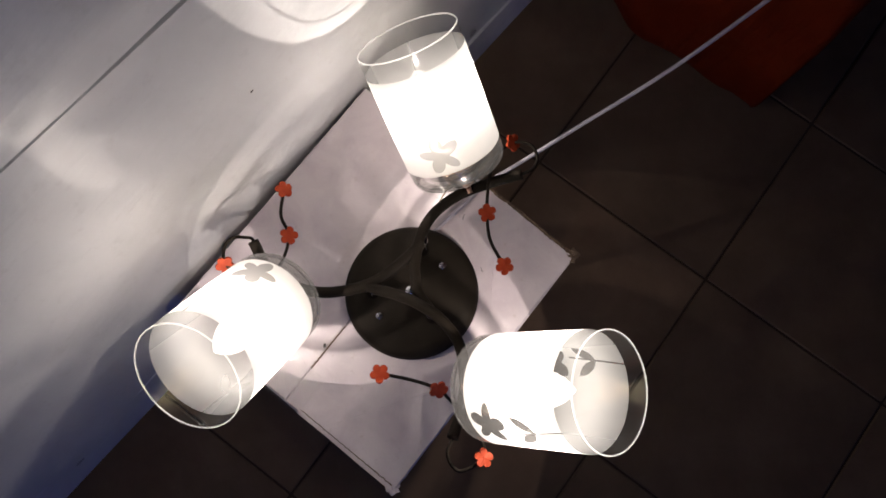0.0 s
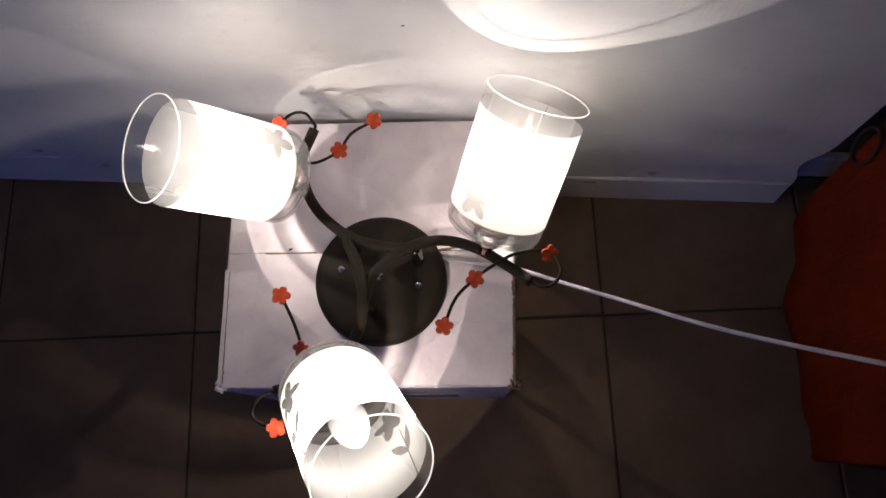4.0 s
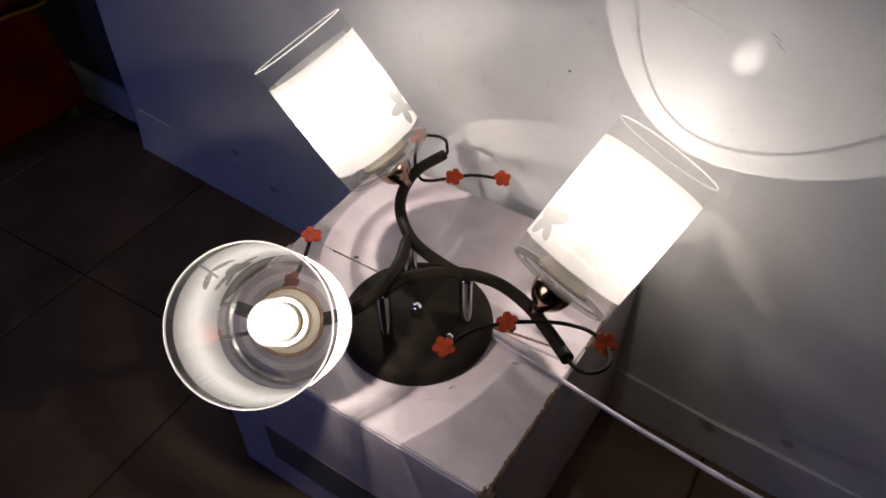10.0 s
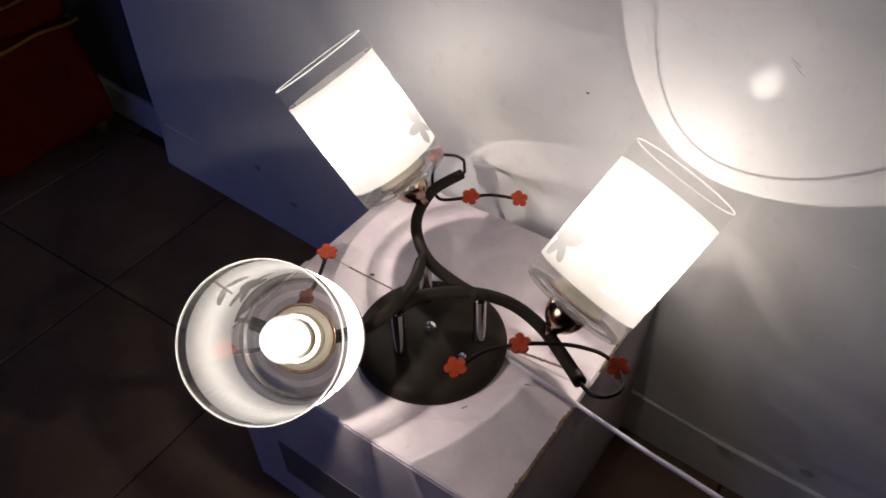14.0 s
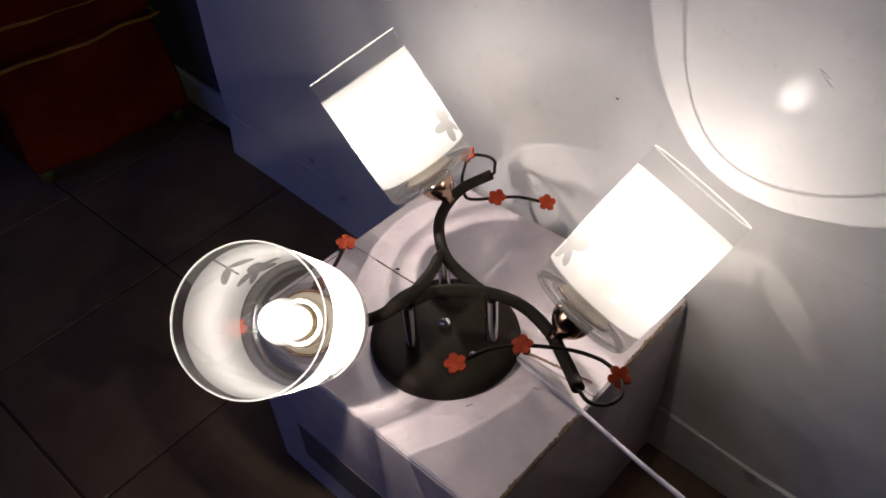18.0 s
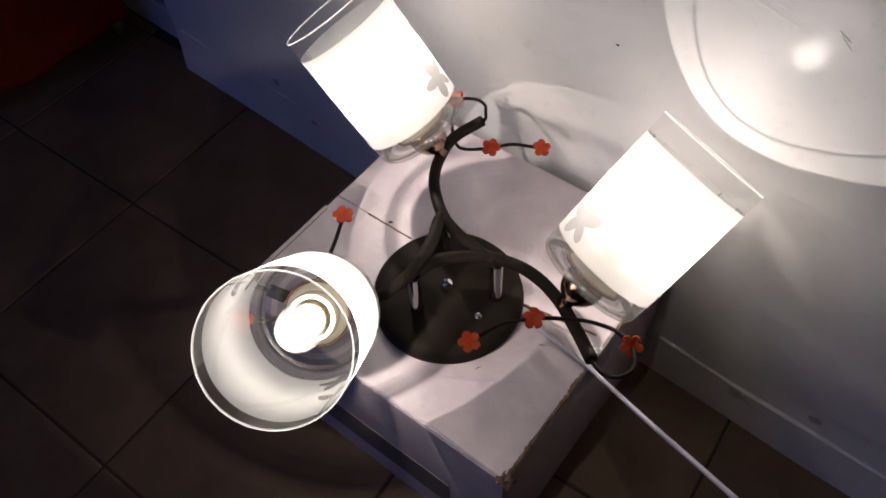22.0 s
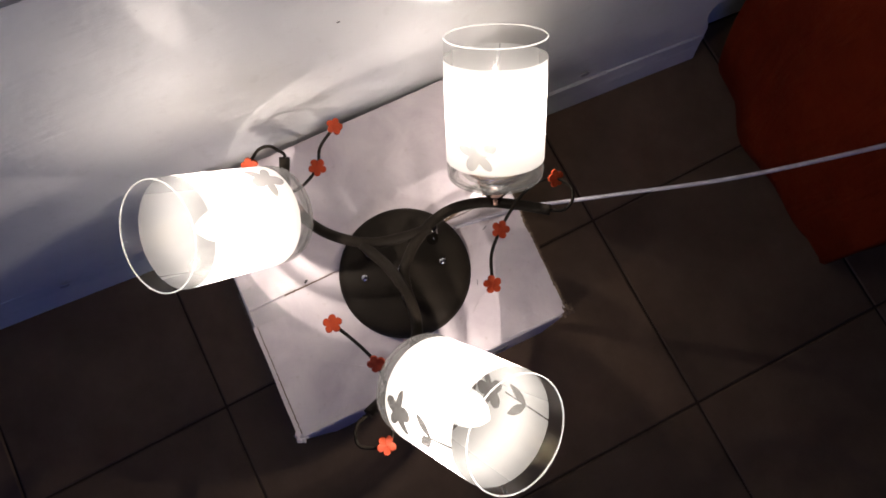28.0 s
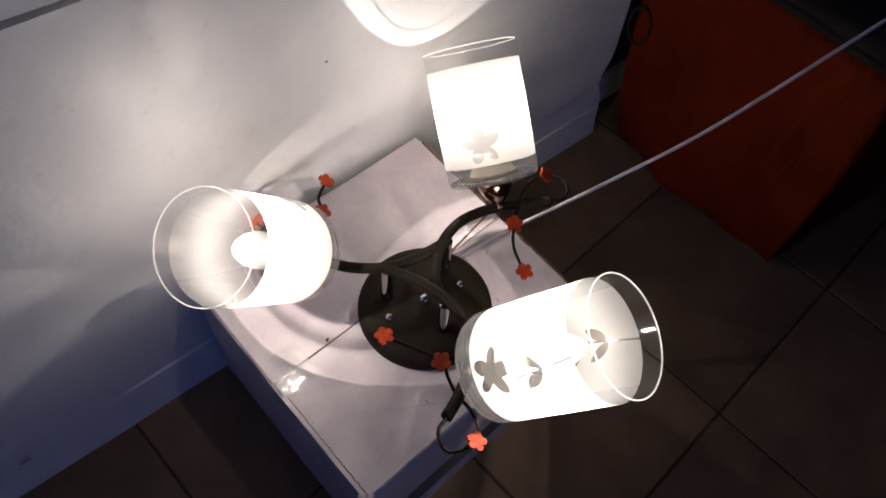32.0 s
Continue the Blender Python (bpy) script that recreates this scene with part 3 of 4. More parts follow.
part("torn_edge", torn_edge((0.075, SEAM, BOX_TOP + 0.0002), (BW - 0.012, SEAM + 0.012, BOX_TOP + 0.0006), 0.0016, 30, 3.0), BROWN, carton, "torn brown board edge")
part("torn_edge", torn_edge((-0.118, SEAM, BOX_TOP), (-0.06, SEAM, BOX_TOP), 0.0009, 22, 13.0), BROWN, carton, "torn brown board edge")
for y, z in ((-BD + 0.0024, BOX_TOP - 0.0027), (BD - 0.0024, BOX_TOP - 0.0027)):
    part("fold", torn_edge((-BW + 0.001, y, z), (BW - 0.001, y, z), 0.0028, 50, y * 40), CARD, carton, "rounded fold of the board")
# the lid's ply lifted along one end
part("torn_edge", torn_edge((-BW + 0.0044, -BD + 0.006, BOX_TOP + 0.0004), (-BW + 0.0044, SEAM - 0.020, BOX_TOP + 0.0004), 0.0006, 46, 31.0), BROWN, carton, "torn brown board edge")
part("lifted_ply", card(-BW - 0.0004, -BW + 0.0040, -BD + 0.004, SEAM - 0.018, BOX_TOP - 0.0004, BOX_TOP + 0.0006, 0.004, 0.0011, 41, 0.0), CARD, carton, "lifted strip of white paper")


def crumple(r, seed):
    """A crushed corner of the box."""
    bm = bmesh.new()
    bmesh.ops.create_icosphere(bm, subdivisions=3, radius=r)
    for v in bm.verts:
        k = 1 + 0.7 * noise.noise(v.co * 300 + Vector((seed, 0, 0)))
        v.co = Vector((v.co.x * k, v.co.y * k, v.co.z * 0.55 * k))
    return bm


part("crushed_corner", crumple(0.0065, 1.0), CARD, carton, at=pose(-BW + 0.003, -BD + 0.003, BOX_TOP - 0.003))
part("crushed_corner", crumple(0.0075, 4.0), BROWN, carton, "crushed brown corner", at=pose(BW - 0.004, -BD + 0.004, BOX_TOP - 0.003))
part("tape", card(-BW - 0.0012, -BW + 0.046, SEAM - 0.021, SEAM + 0.026, BOX_TOP + 0.0010, BOX_TOP + 0.0016, 0.005, 0.0007, 11, 0.0), TAPE, carton, "clear packing tape")
part("tape", card(-BW - 0.0018, -BW - 0.0012, SEAM - 0.021, SEAM + 0.026, BOX_TOP - 0.045, BOX_TOP + 0.0014, 0.006, 0.0006, 12, 0.0), TAPE, carton, "clear packing tape")
part("tape", card(BW - 0.05, BW + 0.001, SEAM - 0.024, SEAM + 0.024, BOX_TOP + 0.0012, BOX_TOP + 0.0018, 0.005, 0.0007, 14, 0.0), TAPE, carton, "clear packing tape")
part("tape", card(BW + 0.0012, BW + 0.0018, SEAM - 0.024, SEAM + 0.024, BOX_TOP - 0.05, BOX_TOP + 0.0014, 0.006, 0.0006, 15, 0.0), TAPE, carton, "clear packing tape")
def slit(length, seed):
    """A short raised cut in the board."""
    line = [Vector((length * (i / 10 - 0.5), 0.0007 * noise.noise(Vector((i * 0.6, seed, 0))), 0.0)) for i in range(11)]
    return tube(line, 0.0004, 6, 0.0002)


for x, y, turned, long in ((0.083, -0.083, 62, 0.006), (0.118, -0.03, 20, 0.007), (-0.055, -0.12, 100, 0.005)):
    part("slit", slit(long, x * 70), DARK, carton, "small dark slit", at=pose(x, y, BOX_TOP + 0.0004, 0, 0, turned))
for a, b, seed in (((-0.12, 0.03), (-0.02, 0.135), 1.0), ((0.02, -0.14), (0.14, -0.06), 2.0), ((-0.15, -0.06), (-0.03, -0.14), 3.0)):
    part("crease", torn_edge((*a, BOX_TOP - 0.0005), (*b, BOX_TOP - 0.0005), 0.0009, 30, seed), CARD, carton, "faint crease in the board")
part("printed_stripe", block(-0.108, 0.098, -BD - 0.0006, -BD + 0.0012, 0.057, 0.121), INK, carton, "grey printed stripe")
for x, y, s in ((0.052, -0.098, 0.002), (0.083, -0.06, 0.0016), (-0.09, 0.0, 0.0026)):
    part("speck", smudge(s, s * 0.5, x * 90), DARK, carton, at=pose(x, y, BOX_TOP + 0.0008, -90, 0, 30))

# the box has gone out of square: its far end is a little wider
for piece in carton.children:
    if piece.location.length < 1e-6:
        for v in piece.data.vertices:
            if v.co.x > 0:
                v.co.x += v.co.x / BW * 0.030 * (v.co.y + 0.07)

# ---- the lamp ----
lamp = thing("ceiling_lamp", pose(0, 0, BOX_TOP), "black three-armed ceiling lamp with lit frosted shades, upright on the box", "lamp")
PLATE = 0.0165     # height of the base plate; heights below are from the box top
part("base_plate", lathe([(0, 0.0), (0.0725, 0.0), (0.0737, 0.0008), (0.0737, 0.0035), (0.0728, 0.008), (0.0705, 0.0118), (0.0665, 0.0142), (0.060, 0.0155), (0.045, PLATE - 0.0002), (0.02, PLATE + 0.0003), (0, PLATE + 0.0004)], 96), BLACK, lamp, "black round base plate", True)
def dome(r, low, high):
    """A rounded chrome head: a short skirt under half a ball."""
    return lathe([(0, 0.0), (r * 0.9, 0.0), (r, low * 0.5), (r, low)] + [(r * math.cos(a), low + high * math.sin(a)) for a in (math.pi / 2 * i / 9 for i in range(1, 9))] + [(0, low + high)], 32)


part("cap_nut", dome(0.0062, 0.0034, 0.0062), CHROME, lamp, "chrome cap nut", True, pose(-0.001, 0.001, PLATE))
for x, y in ((0.043, -0.007), (-0.043, 0.008)):
    part("screw", dome(0.0040, 0.0008, 0.0026), CHROME, lamp, "chrome screw", True, pose(x, y, PLATE))

ARM_Z = 0.0745
ARMS = (((-0.006, -0.034, ARM_Z), (-0.001, -0.0125, ARM_Z), (0.011, 0.002, ARM_Z), (0.023, 0.0125, ARM_Z), (0.046, 0.025, ARM_Z), (0.073, 0.0295, ARM_Z), (0.105, 0.0225, ARM_Z), (0.135, 0.006, ARM_Z + 0.002), (0.161, -0.0115, ARM_Z + 0.006)),
        ((0.041, 0.019, ARM_Z), (0.018, 0.020, ARM_Z), (-0.008, 0.024, ARM_Z), (-0.026, 0.030, ARM_Z), (-0.045, 0.042, ARM_Z), (-0.064, 0.060, ARM_Z), (-0.0775, 0.084, ARM_Z), (-0.083, 0.114, ARM_Z + 0.002), (-0.072, 0.146, ARM_Z + 0.007)),
        ((-0.029, 0.030, ARM_Z), (-0.0255, 0.020, ARM_Z + 0.002), (-0.016, 0.001, ARM_Z + 0.004), (-0.009, -0.022, ARM_Z + 0.006), (-0.006, -0.046, ARM_Z + 0.007), (-0.0115, -0.075, ARM_Z + 0.007), (-0.0315, -0.1015, ARM_Z + 0.006), (-0.058, -0.1195, ARM_Z + 0.010), (-0.0843, -0.131, ARM_Z + 0.016)))
POSTS = ((0.042, 0.0205), (-0.029, 0.030), (-0.007, -0.036))
FEET = ((0.113, 0.0185, ARM_Z), (-0.077, 0.089, ARM_Z), (-0.0406, -0.1071, ARM_Z + 0.006))
SHADE_L, SHADE_R = 0.142, 0.0497
# rim centre, length, height of the holder, width against the widest, and for each of the two motifs the angles of flower and sprig round the glass and the flower's lean
HEADS = (((0.157, 0.138, 0.189), 0.1412, 0.0300, 0.974, ((-25.0, None, 0.0), (155.0, 174.0, 20.0))), ((-0.182, 0.067, 0.212), 0.1440, 0.0310, 0.980, ((15.0, 38.0, 10.0), (None, 201.0, 0.0))),
         ((0.031, -0.192, 0.211), 0.1413, 0.0335, 1.0, ((38.0, 44.0, 0.0), (209.0, 211.0, 30.0))))

BULB_LEAN = ((1.7, -3.7, 0), (0, 0, 0), (0, 0, 0))     # one bulb tilted to shift the hot spot its tip throws on the panel


def turned(u, v, a):
    """The plane turned so that its first axis points along the angle a."""
    c, d = math.cos(a), math.sin(a)
    return u * c + v * d, v * c - u * d


def clear_gap(u, v, flowers):
    """Signed distance to the clear flowers and sprigs left out of the frosting; u round the glass, v up it."""
    best = np.ones_like(u)
    for bloom, sprig, lean in flowers:
        if bloom is not None:
            fu, fv = u - bloom, v - 0.0425
            best = np.minimum(best, np.hypot(fu, fv) - 0.0055)
            for k, (long, wide) in enumerate(((0.0108, 0.0058), (0.0088, 0.0066), (0.0112, 0.0048), (0.0092, 0.0064), (0.0108, 0.0046))):
                p, q = turned(fu, fv, radians(72 * k + 25 + lean))
                best = np.minimum(best, (np.hypot((p - 0.0102) / long, q / wide) - 1) * wide)
        if sprig is None:
            continue
        su, sv = u - sprig, v - 0.0935
        best = np.minimum(best, np.maximum(np.abs(su + sv * 0.12) - 0.0008, np.abs(v - 0.0945) - 0.0300))
        for side, half, w in ((-1, 0.0136, 0.0043), (1, 0.0126, 0.0050)):
            p, q = turned(su, sv, radians(-90 + side * 33))
            r = (half * half + w * w) / (2 * w)
            best = np.minimum(best, np.maximum(np.hypot(p - half, q - (r - w)), np.hypot(p - half, q + (r - w))) - r)
    return best


def frosted_band(radius, low, high, motifs, clear):
    """The frosted zone of a shade, cut out where the flowers are."""
    round_way = 2 * math.pi * radius
    m, n = 440, 142
    us, vs = np.arange(m) * (round_way / m), np.linspace(low, high, n + 1)
    flowers = [(None if f is None else radians(f + k) * radius, None if g is None else radians(g + k) * radius, lean) for f, g, lean in motifs for k in (-360, 0, 360)]
    u, v = np.meshgrid(us, vs, indexing="ij")
    d, eps = clear_gap(u, v, flowers), 0.0001
    gu, gv = (clear_gap(u + eps, v, flowers) - d) / eps, (clear_gap(u, v + eps, flowers) - d) / eps
    size = np.hypot(gu, gv) + 1e-6
    near = np.abs(d) < round_way / m * 0.6
    near[:, 0] = near[:, -1] = False
    u, v = np.where(near, u - gu / size * d, u), np.where(near, v - gv / size * d, v)
    mid_u, mid_v = np.meshgrid(us + round_way / m / 2, (vs[1:] + vs[:-1]) / 2, indexing="ij")
    kept = clear_gap(mid_u, mid_v, flowers) >= 0
    verts = np.stack((radius * np.cos(u / radius), radius * np.sin(u / radius), v), -1).reshape(-1, 3).tolist()
    faces, open_faces = [], []
    for i in range(m):
        k = (i + 1) % m
        for j in range(n):
            (faces if kept[i, j] else open_faces).append((i * (n + 1) + j, k * (n + 1) + j, k * (n + 1) + j + 1, i * (n + 1) + j + 1))
    made = []
    for name, chosen, material in (("frosted_band", faces, FROST), ("flower_motif", open_faces, clear)):
        mesh = bpy.data.meshes.new(name)
        mesh.from_pydata(verts, [], chosen)
        mesh.materials.append(material)
        for p in mesh.polygons:
            p.use_smooth = True
        made.append(mesh)
    return made


def meshed(name, bm, material, smooth=True):
    mesh = bpy.data.meshes.new(name)
    bm.to_mesh(mesh)
    bm.free()
    mesh.materials.append(material)
    for p in mesh.polygons:
        p.use_smooth = smooth
    return mesh


R = SHADE_R
GLASS_MESH = meshed("glass_shade", lathe([(R, 0.0208), (R, 0.1402), (R - 0.0004, 0.1410)], 96), GLASS)
BASE_MESH = meshed("glass_bottom", lathe([(0.019, 0.0040), (R - 0.0030, 0.0040), (R - 0.0024, 0.0034)], 96), DISC)
FOOT_MESH = meshed("glass_foot", lathe([(R - 0.0058, 0.0), (R - 0.003, 0.0008), (R - 0.0012, 0.0024), (R - 0.0003, 0.0048), (R, 0.0080), (R, 0.0206)], 96), THICK)
RIDGE_MESH = meshed("glass_ridge", lathe([(R - 0.0046, 0.0041), (R - 0.0043, 0.0052), (R - 0.0038, 0.0055), (R - 0.0033, 0.0050), (R - 0.0031, 0.0041)], 96), RIDGE)
RIM_MESH = meshed("light_whitened_rim", lathe([(R + 0.0001, 0.1407), (R, 0.1414), (R - 0.0004, 0.1418), (R - 0.0008, 0.1418), (R - 0.0011, 0.1414), (R - 0.0012, 0.1407)], 96), EDGE)
CUP_MESH = meshed("lamp_holder", lathe([(0, -0.030), (0.0064, -0.030), (0.0068, -0.0235), (0.0080, -0.0220), (0.0115, -0.0195), (0.0148, -0.0155), (0.0172, -0.0105), (0.0184, -0.0055), (0.0186, -0.0018), (0.0178, -0.0004), (0.0, -0.0004)], 40), COPPER)
STEP_MESH = meshed("shade_ring", lathe([(0.0188, 0.0056), (0.0247, 0.0056), (0.0249, 0.0090), (0.0240, 0.0098), (0.0232, 0.0102), (0.0232, 0.0130), (0.0222, 0.0136), (0.0216, 0.0138), (0.0216, 0.0166), (0.0206, 0.0174), (0.0188, 0.0176)], 48, True), CERAMIC)
RING_MESH = meshed("collar", lathe([(0.0250, 0.0056), (0.0270, 0.0056), (0.0274, 0.0070), (0.0270, 0.0086), (0.0258, 0.0090), (0.0250, 0.0084)], 48, True), COPPER)
SLEEVE_MESH = meshed("socket", lathe([(0.0, 0.0058), (0.0186, 0.0058), (0.0186, 0.016), (0.0180, 0.017), (0.0186, 0.018), (0.0186, 0.022), (0.0180, 0.023), (0.0186, 0.024), (0.0186, 0.0290), (0.0178, 0.0304), (0.0145, 0.0304), (0.0140, 0.028), (0, 0.028)], 40), CERAMIC)
BULB_MESH = meshed("bulb", lathe([(0, 0.0285), (0.0118, 0.0285), (0.0120, 0.038), (0.0135, 0.045), (0.0160, 0.054), (0.0172, 0.062), (0.0168, 0.071), (0.0148, 0.081), (0.0112, 0.090), (0.0068, 0.097), (0.0032, 0.1015), (0.0012, 0.104), (0, 0.1045)], 32), BULB)
CAP_MESH = meshed("bulb_cap", lathe([(0, 0.0306), (0.0120, 0.0306), (0.0137, 0.0312), (0.0137, 0.0330), (0.0128, 0.0338), (0.0132, 0.0350), (0.0124, 0.0362), (0.0119, 0.0368)], 32), CAP)
COIL = [Vector((0.0022 * math.cos(i * 0.9), 0.0022 * math.sin(i * 0.9), 0.0605 + i * 0.00028)) for i in range(50)]
COIL_MESH = meshed("filament", tube(COIL, 0.0005, 6), HOT)


def flower_bm(size, seed):
    """A five-petalled flower punched from thick leatherette."""
    bm = bmesh.new()
    ring = []
    for i in range(60):
        a = 2 * math.pi * i / 60
        r = size * (0.62 + 0.38 * abs(math.cos(2.5 * a)) ** 0.6) * (1 + 0.05 * noise.noise(Vector((math.cos(a) * 2 + seed, math.sin(a) * 2, 0))))
        ring.append(bm.verts.new((r * math.cos(a), r * math.sin(a), 0.0004 * math.cos(3 * a + seed))))
    f = bm.faces.new(ring)
    bmesh.ops.poke(bm, faces=[f])
    geom = bmesh.ops.extrude_face_region(bm, geom=bm.faces[:])["geom"]
    for v in geom:
        if isinstance(v, bmesh.types.BMVert):
            v.co.z += 0.0021
            v.co.x *= 0.96
            v.co.y *= 0.96
    bmesh.ops.recalc_face_normals(bm, faces=bm.faces[:])
    return bm


FLOWER_MESHES = [meshed("flower", flower_bm(0.0096, s * 2.3), PETAL, False) for s in range(3)]

# wire and flowers of each arm: loop flower, near flower, end flower; all heights from the box top
SPRAYS = (((0.179, 0.017, 0.083), (0.105, -0.012, 0.086), (0.076, -0.060, 0.082)),
          ((-0.107, 0.1486, 0.088), (-0.044, 0.124, 0.078), (-0.012, 0.166, 0.063)),
          ((-0.0783, -0.1642, 0.0925), (-0.0582, -0.0904, 0.101), (-0.084, -0.039, 0.101)))
CURLS = ((((0.175, -0.0165, 0.081), (0.186, -0.0105, 0.082), (0.190, 0.003, 0.083)), ((0.163, 0.0203, 0.0845), (0.151, 0.0176, 0.0850), (0.138, 0.0122, 0.0855), (0.1225, 0.0022, 0.0860))),
         (((-0.0745, 0.154, 0.084), (-0.0825, 0.1625, 0.085), (-0.095, 0.162, 0.086)), ((-0.1025, 0.138, 0.083), (-0.096, 0.126, 0.074), (-0.082, 0.1155, 0.066), (-0.067, 0.1135, 0.070))),
         (((-0.096, -0.135, 0.090), (-0.1025, -0.145, 0.090), (-0.1005, -0.157, 0.0905)), ((-0.066, -0.152, 0.088), (-0.060, -0.133, 0.080), (-0.0595, -0.117, 0.076), (-0.0585, -0.103, 0.086))))
CURLS_END = (Vector((0.004, -0.004, 0)), Vector((0.006, -0.002, 0)), Vector((-0.003, 0.002, 0)))
TILTS = (((35, 8, 20), (8, -14, 50), (10, 4, 8)), ((40, -20, 0), (24, -8, 30), (28, 4, 60)), ((14, 12, 40), (30, -25, 10), (6, 6, 75)))

for h, ((rim, long, tall, wide, motifs), spray, tilts) in enumerate(zip(HEADS, SPRAYS, TILTS)):
    line = [Vector(p) for p in ARMS[h]]
    arm = part("arm", tube(glide(line), 0.0056, 18), BLACK, lamp, "black bent tube arm", True)
    post = Vector((*POSTS[h], 0))
    part("post", lathe([(0, 0.0), (0.0064, 0.0), (0.0064, 0.0015), (0.0060, 0.002), (0.0060, ARM_Z - PLATE - 0.004), (0.0054, ARM_Z - PLATE - 0.002), (0, ARM_Z - PLATE - 0.002)], 32), ENAMEL, lamp, "smoked chrome post under the arms", True, pose(post.x, post.y, PLATE))
    foot = Vector(FEET[h])
    axis = (Vector(rim) - foot).normalized()
    up = (Vector((0, 0, 1)) - axis * axis.z).normalized()
    across = axis.cross(up)
    frame_at = Matrix((up, across, axis)).transposed().to_4x4()
    frame_at.translation = foot + axis * tall
    stretch = Matrix.Diagonal((wide, wide, long / SHADE_L, 1))
    glass = new("glass_shade", GLASS_MESH)
    glass.parent, glass.matrix_local = lamp, frame_at @ stretch
    tagged(glass, "clear glass cylinder shade, open at its end")
    band_mesh, motif_mesh = frosted_band(R + 0.0004, 0.0215, 0.1225, motifs, (GLARED_MORE, GLARED, SMOKE)[h])
    band, motif = new("frosted_band", band_mesh), new("flower_motif", motif_mesh)
    band.parent = motif.parent = glass
    tagged(motif, "smoky clear flowers and leaf sprigs in the frosting")
    tagged(band, "white frosted zone with clear flower shapes")
    for name, mesh, note in (("glass_bottom", BASE_MESH, "clear glass bottom"), ("glass_foot", FOOT_MESH, "thick rounded foot of the glass"), ("glass_ridge", RIDGE_MESH, "shiny moulded ridge in the glass bottom")):
        o = new(name, mesh)
        o.parent = glass
        tagged(o, note)
    edge = new("light_whitened_rim", RIM_MESH)
    edge.parent = glass
    tagged(edge, "polished glass rim, whitened for the light caught in it")
    holder = new("lamp_holder", CUP_MESH)
    holder.parent, holder.matrix_local = lamp, frame_at
    tagged(holder, "polished rose copper lamp holder")
    for name, mesh, note in (("collar", RING_MESH, "copper collar"), ("shade_ring", STEP_MESH, "cream stepped shade ring"), ("socket", SLEEVE_MESH, "cream socket")):
        o = new(name, mesh)
        o.parent = holder
        tagged(o, note)
    bulb = new("bulb", BULB_MESH)
    glow_z = 0.0957 - tall
    bulb.parent, bulb.matrix_local = lamp, frame_at @ pose(0, 0, glow_z, *BULB_LEAN[h]) @ pose(0, 0, -glow_z)
    tagged(bulb, "lit candle-shaped bulb")
    cap = new("bulb_cap", CAP_MESH)
    cap.parent = bulb
    tagged(cap, "dull brass bulb cap")
    coil = new("filament", COIL_MESH)
    coil.parent = bulb
    light = new("bulb_light", bpy.data.lights.new("bulb_light", "POINT"))
    light.data.energy, light.data.color, light.data.shadow_soft_size = BULB_WATTS[h], LAMP_COLOUR, 0.0011
    light.location = Vector((0, 0, BOX_TOP)) + frame_at @ Vector((0, 0, glow_z))

    # the thin wire: out of the arm's end, round a loop and back under the arm
    loop, near, far = (Vector(p) for p in spray)
    tip = line[-1]
    out = (line[-1] - line[-2]).normalized()
    way = [tip - out * 0.006, tip + out * 0.003] + [Vector(p) for p in CURLS[h][0]] + [loop] + [Vector(p) for p in CURLS[h][1]] + [near, near + (far - near) * 0.5 - (CURLS_END[h]), far]
    wire = part("wire", tube(glide(way, 6), 0.0017, 10), BLACK, lamp, "thin black bent wire", True)
    for i, (p, (rx, ry, rz)) in enumerate(zip((loop, near, far), tilts)):
        f = new("flower", FLOWER_MESHES[(i + h) % 3])
        f.parent, f.matrix_local = wire, pose(p.x, p.y, p.z + 0.0005, rx, ry, rz)
        tagged(f, "orange leatherette flower")

# ---- the mains cable ----
CABLE = [(0.040, 0.030, BOX_TOP + 0.0028), (0.072, 0.0265, BOX_TOP + 0.0028), (0.11, 0.0225, BOX_TOP + 0.0036), (0.150, 0.0186, BOX_TOP + 0.0055), (0.19, 0.003, 0.2755), (0.25, -0.0209, 0.307), (0.35, -0.0615, 0.368), (0.50, -0.1085, 0.4665),
         (0.65, -0.1539, 0.5645), (0.80, -0.1997, 0.6622), (0.95, -0.2456, 0.7598), (1.7, -0.475, 1.25)]
cable = part("power_cable", tube(glide(CABLE, 10), 0.0021, 12), CORD, smooth=True)
tagged(cable, "thin white cable rising from the lamp's base over the box edge", "cable")


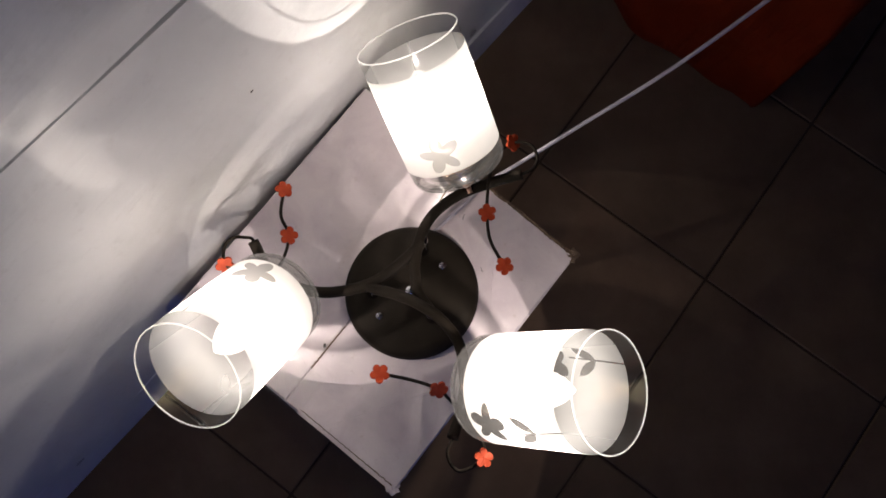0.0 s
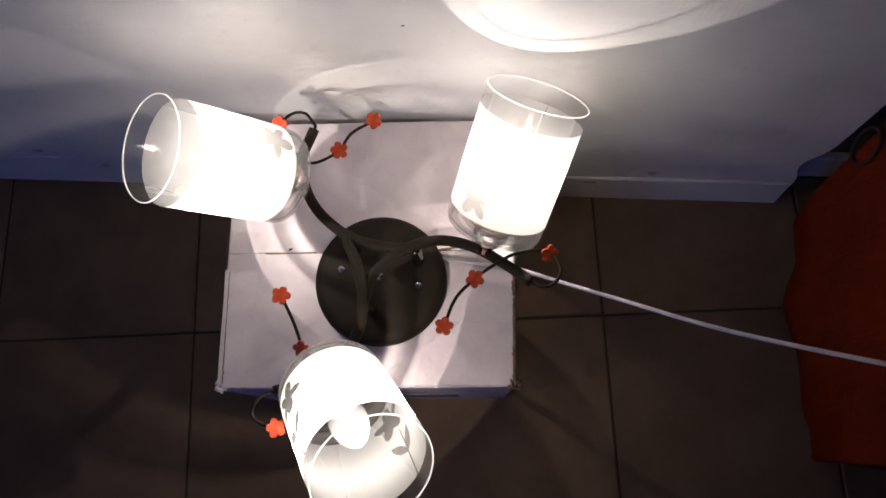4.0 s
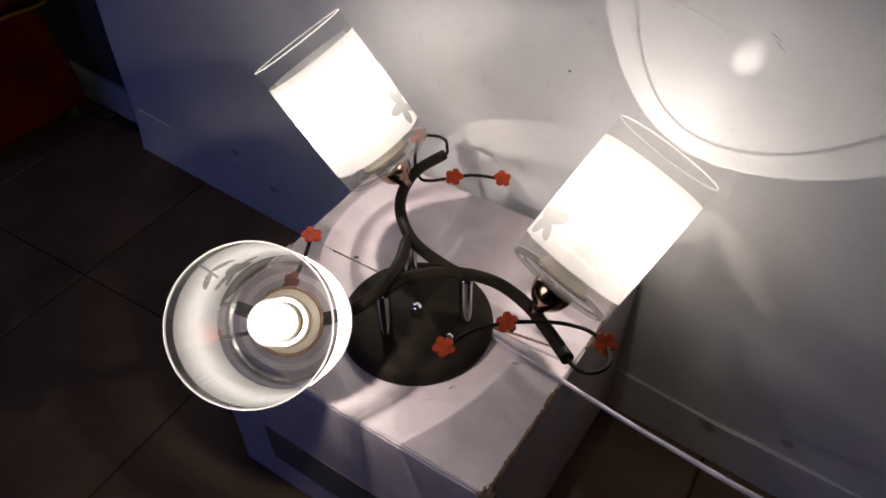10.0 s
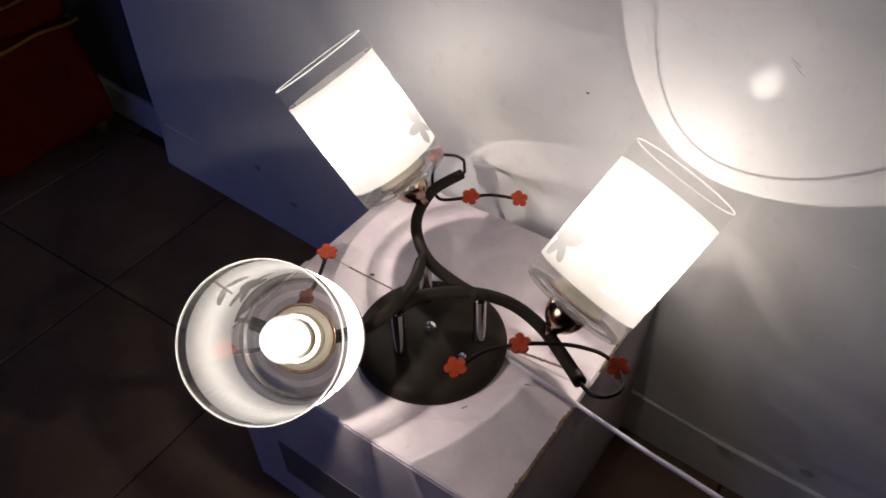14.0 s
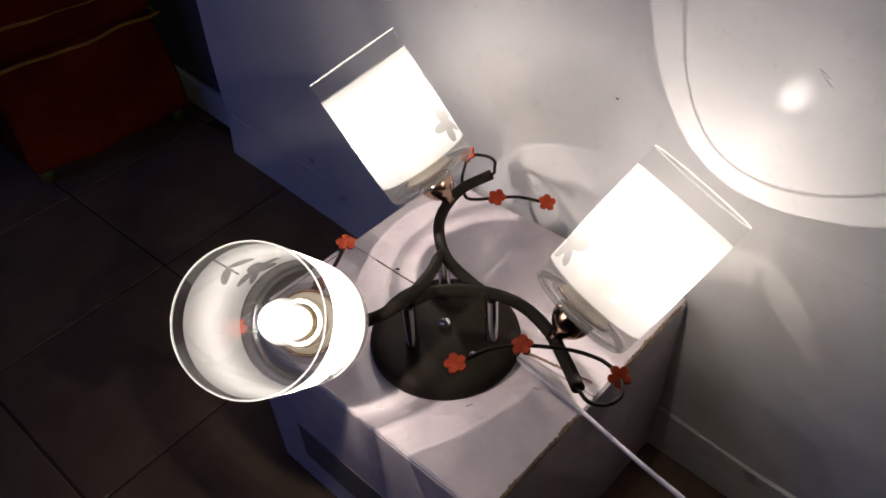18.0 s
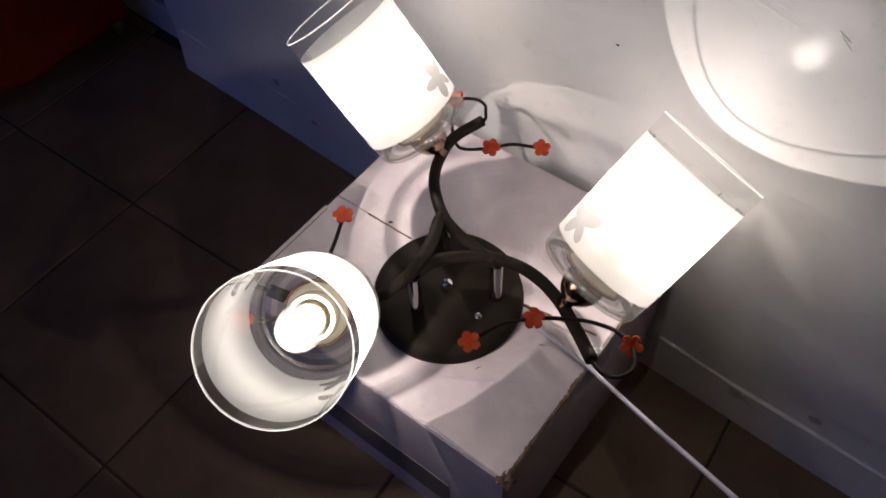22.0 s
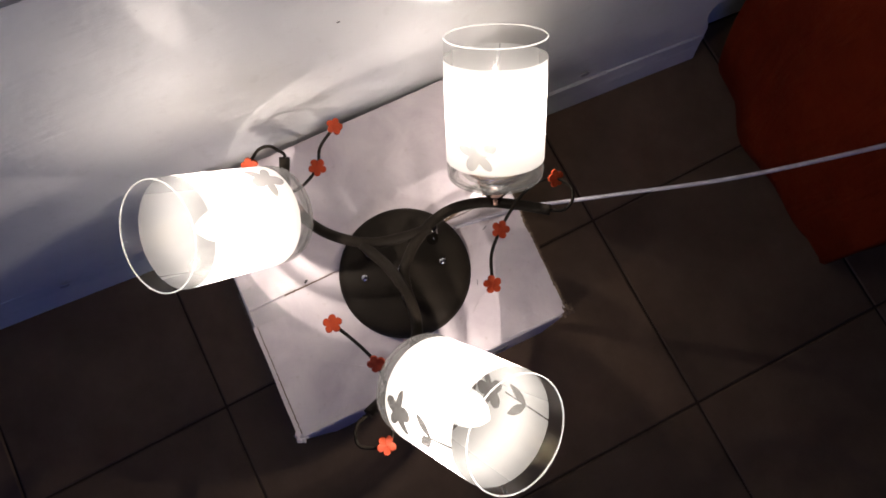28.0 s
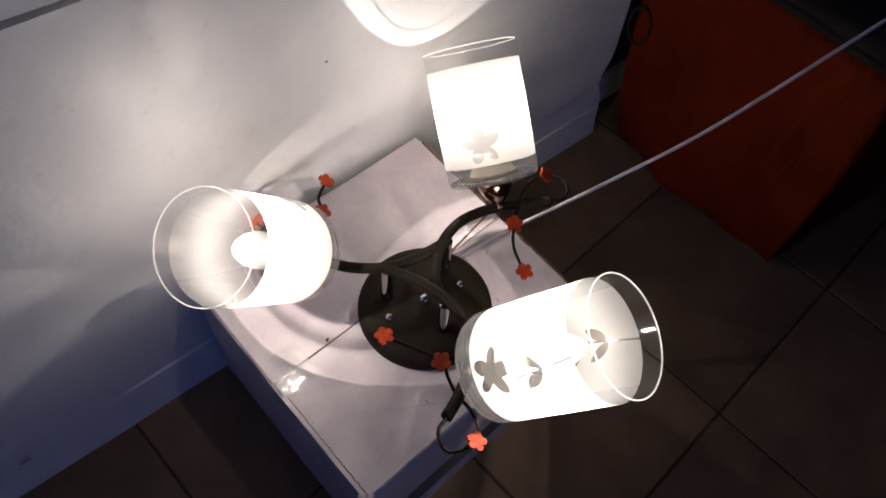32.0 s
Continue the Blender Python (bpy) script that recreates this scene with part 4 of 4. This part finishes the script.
# ---- orange pouffes at both ends of the panel ----
def soft_box(x0, x1, y0, y1, z0, z1, bulge, seed, bevel=0.02, flare=0.0, tuck=0.0):
    """A cushioned block; flare: how far its cover stands out at the lower corners and draws in between them; tuck: how far its back foot is drawn in."""
    bm = block(x0, x1, y0, y1, z0, z1, bevel, 3)
    bmesh.ops.subdivide_edges(bm, edges=[e for e in bm.edges if e.calc_length() > 0.05], cuts=18, use_grid_fill=True)
    c, s = Vector(((x0 + x1) / 2, (y0 + y1) / 2, (z0 + z1) / 2)), Vector((x1 - x0, y1 - y0, z1 - z0)) / 2
    for v in bm.verts:
        d = v.co - c
        gx, gy, gz = d.x / s.x, d.y / s.y, d.z / s.z
        k = (1 - gx * gx) + (1 - gy * gy) + (1 - gz * gz)
        v.co += d.normalized() * bulge * max(0.0, k - 0.2) * 0.5
        low = (1 - gz) / 2
        if abs(gx) > 0.8:
            v.co.x += math.copysign(flare * low * (1.6 * abs(gy) ** 2.5 - 0.8) + flare * 0.35 * low * math.sin(gy * 7 + seed), gx)
        if abs(gy) > 0.8:
            v.co.y += math.copysign(flare * low * (1.6 * abs(gx) ** 2.5 - 0.8) + flare * 0.35 * low * math.sin(gx * 7 + seed), gy)
        v.co.y -= tuck * low ** 2 * max(0.0, gy)
        v.co += 0.005 * noise.noise_vector(v.co * 8 + Vector((seed, 0, 0)))
    return bm


def pouffe(at, w, d, low, seam, high, label, trims, lid, feet, tuck, inset):
    ob = thing("pouffe", at, label, "pouffe", "orange pouffes")
    part("body", soft_box(-w / 2, w / 2, -d / 2, d / 2, low, seam, 0.012, at.translation.x * 5, 0.02, 0.018, tuck), CLOTH, ob, "", True)
    part("lid", soft_box(-w / 2 - 0.004, w / 2 + 0.004, -d / 2 - 0.004, d / 2 + 0.004, seam, high, 0.008, at.translation.x * 5 + 3), lid, ob, "", True)
    for z in trims:
        ring = [Vector((sx * (w / 2 + 0.010), sy * (d / 2 + 0.010), seam + z)) for sx, sy in ((-1, -1), (1, -1), (1, 1), (-1, 1), (-1, -1))]
        line = [a + (b - a) * i / 20 + Vector((0, 0, 0.009 * noise.noise(Vector((i * 0.22, z * 50, a.x * 9))))) for a, b in zip(ring, ring[1:]) for i in range(20)]
        part("piping", tube(line + [line[0]], 0.0032, 6), PIPING, ob, "yellow piping")
    for sx in (-1, 1):
        for sy in (-1, 1):
            part("foot", lathe([(0, 0), (0.012, 0), (0.016, low + 0.012), (0, low + 0.012)], 14), feet, ob, "", True, pose(sx * (w / 2 - inset), sy * (d / 2 - inset) - tuck * max(0, sy), 0))
    return ob


seat = pouffe(pose(0.750, 0.016, 0), 0.375, 0.372, 0.012, 0.385, 0.415, "orange-red cloth pouffe with a dark seat, beside the white panel", (), SEAT, SEAT, 0.055, 0.045)
bow = [Vector((-0.197, 0.166 + 0.019 * math.cos(a), 0.243 + 0.032 * math.sin(a))) for a in (2 * math.pi * i / 28 for i in range(29))]
part("strap", tube(bow, 0.0024, 8), SEAT, seat, "dark looped strap", True)
pouffe(pose(-1.165, 0.045, 0), 0.38, 0.30, 0.022, 0.235, 0.40, "orange-red cloth pouffe with yellow piping, beside the white panel", (-0.004, 0.060, 0.112), CLOTH, OLIVE, 0.0, 0.012)

# ---- floor tiles ----
floor = tagged(part("floor", block(WEST, EAST, SOUTH, NORTH, -0.05, -0.0025), GROUT), "dark brown square floor tiles with black joints", "floor", kind="structure")
PITCH, GRID = 0.30, radians(4.7)
gx, gy = Vector((math.cos(GRID), math.sin(GRID), 0)), Vector((-math.sin(GRID), math.cos(GRID), 0))
SIDES = ((Vector((EAST - 0.004, 0, 0)), Vector((1, 0, 0))), (Vector((WEST + 0.004, 0, 0)), Vector((-1, 0, 0))), (Vector((0, NORTH - 0.016, 0)), Vector((0, 1, 0))), (Vector((0, SOUTH + 0.004, 0)), Vector((0, -1, 0))))


def tile_bm():
    return block(-PITCH / 2 + 0.0017, PITCH / 2 - 0.0017, -PITCH / 2 + 0.0017, PITCH / 2 - 0.0017, -0.006, 0.0, 0.0016, 1)


TILE_MESH = meshed("tile", tile_bm(), TILE, False)
for i in range(-11, 8):
    for j in range(-10, 4):
        c = Vector((0.292, 0.014, 0)) + gx * PITCH * (i + 0.5) + gy * PITCH * (j + 0.5)
        at = pose(c.x, c.y, 0, random.uniform(-0.12, 0.12), random.uniform(-0.12, 0.12), 4.7)
        reach = [(c - p).dot(n) for p, n in SIDES]
        if max(reach) > 0.13:
            continue
        mesh = TILE_MESH
        if max(reach) > -0.17:      # cut to the wall
            bm = tile_bm()
            bm.transform(at)
            for p, n in SIDES:
                cut = bmesh.ops.bisect_plane(bm, geom=bm.verts[:] + bm.edges[:] + bm.faces[:], plane_co=p, plane_no=n, clear_outer=True)
                edges = [e for e in cut["geom_cut"] if isinstance(e, bmesh.types.BMEdge)]
                if edges:
                    bmesh.ops.edgeloop_fill(bm, edges=edges)
            if not bm.verts:
                bm.free()
                continue
            bm.transform(at.inverted())
            mesh = meshed("tile", bm, TILE, False)
        t = new("tile", mesh)
        t.parent = floor
        t.matrix_local = at
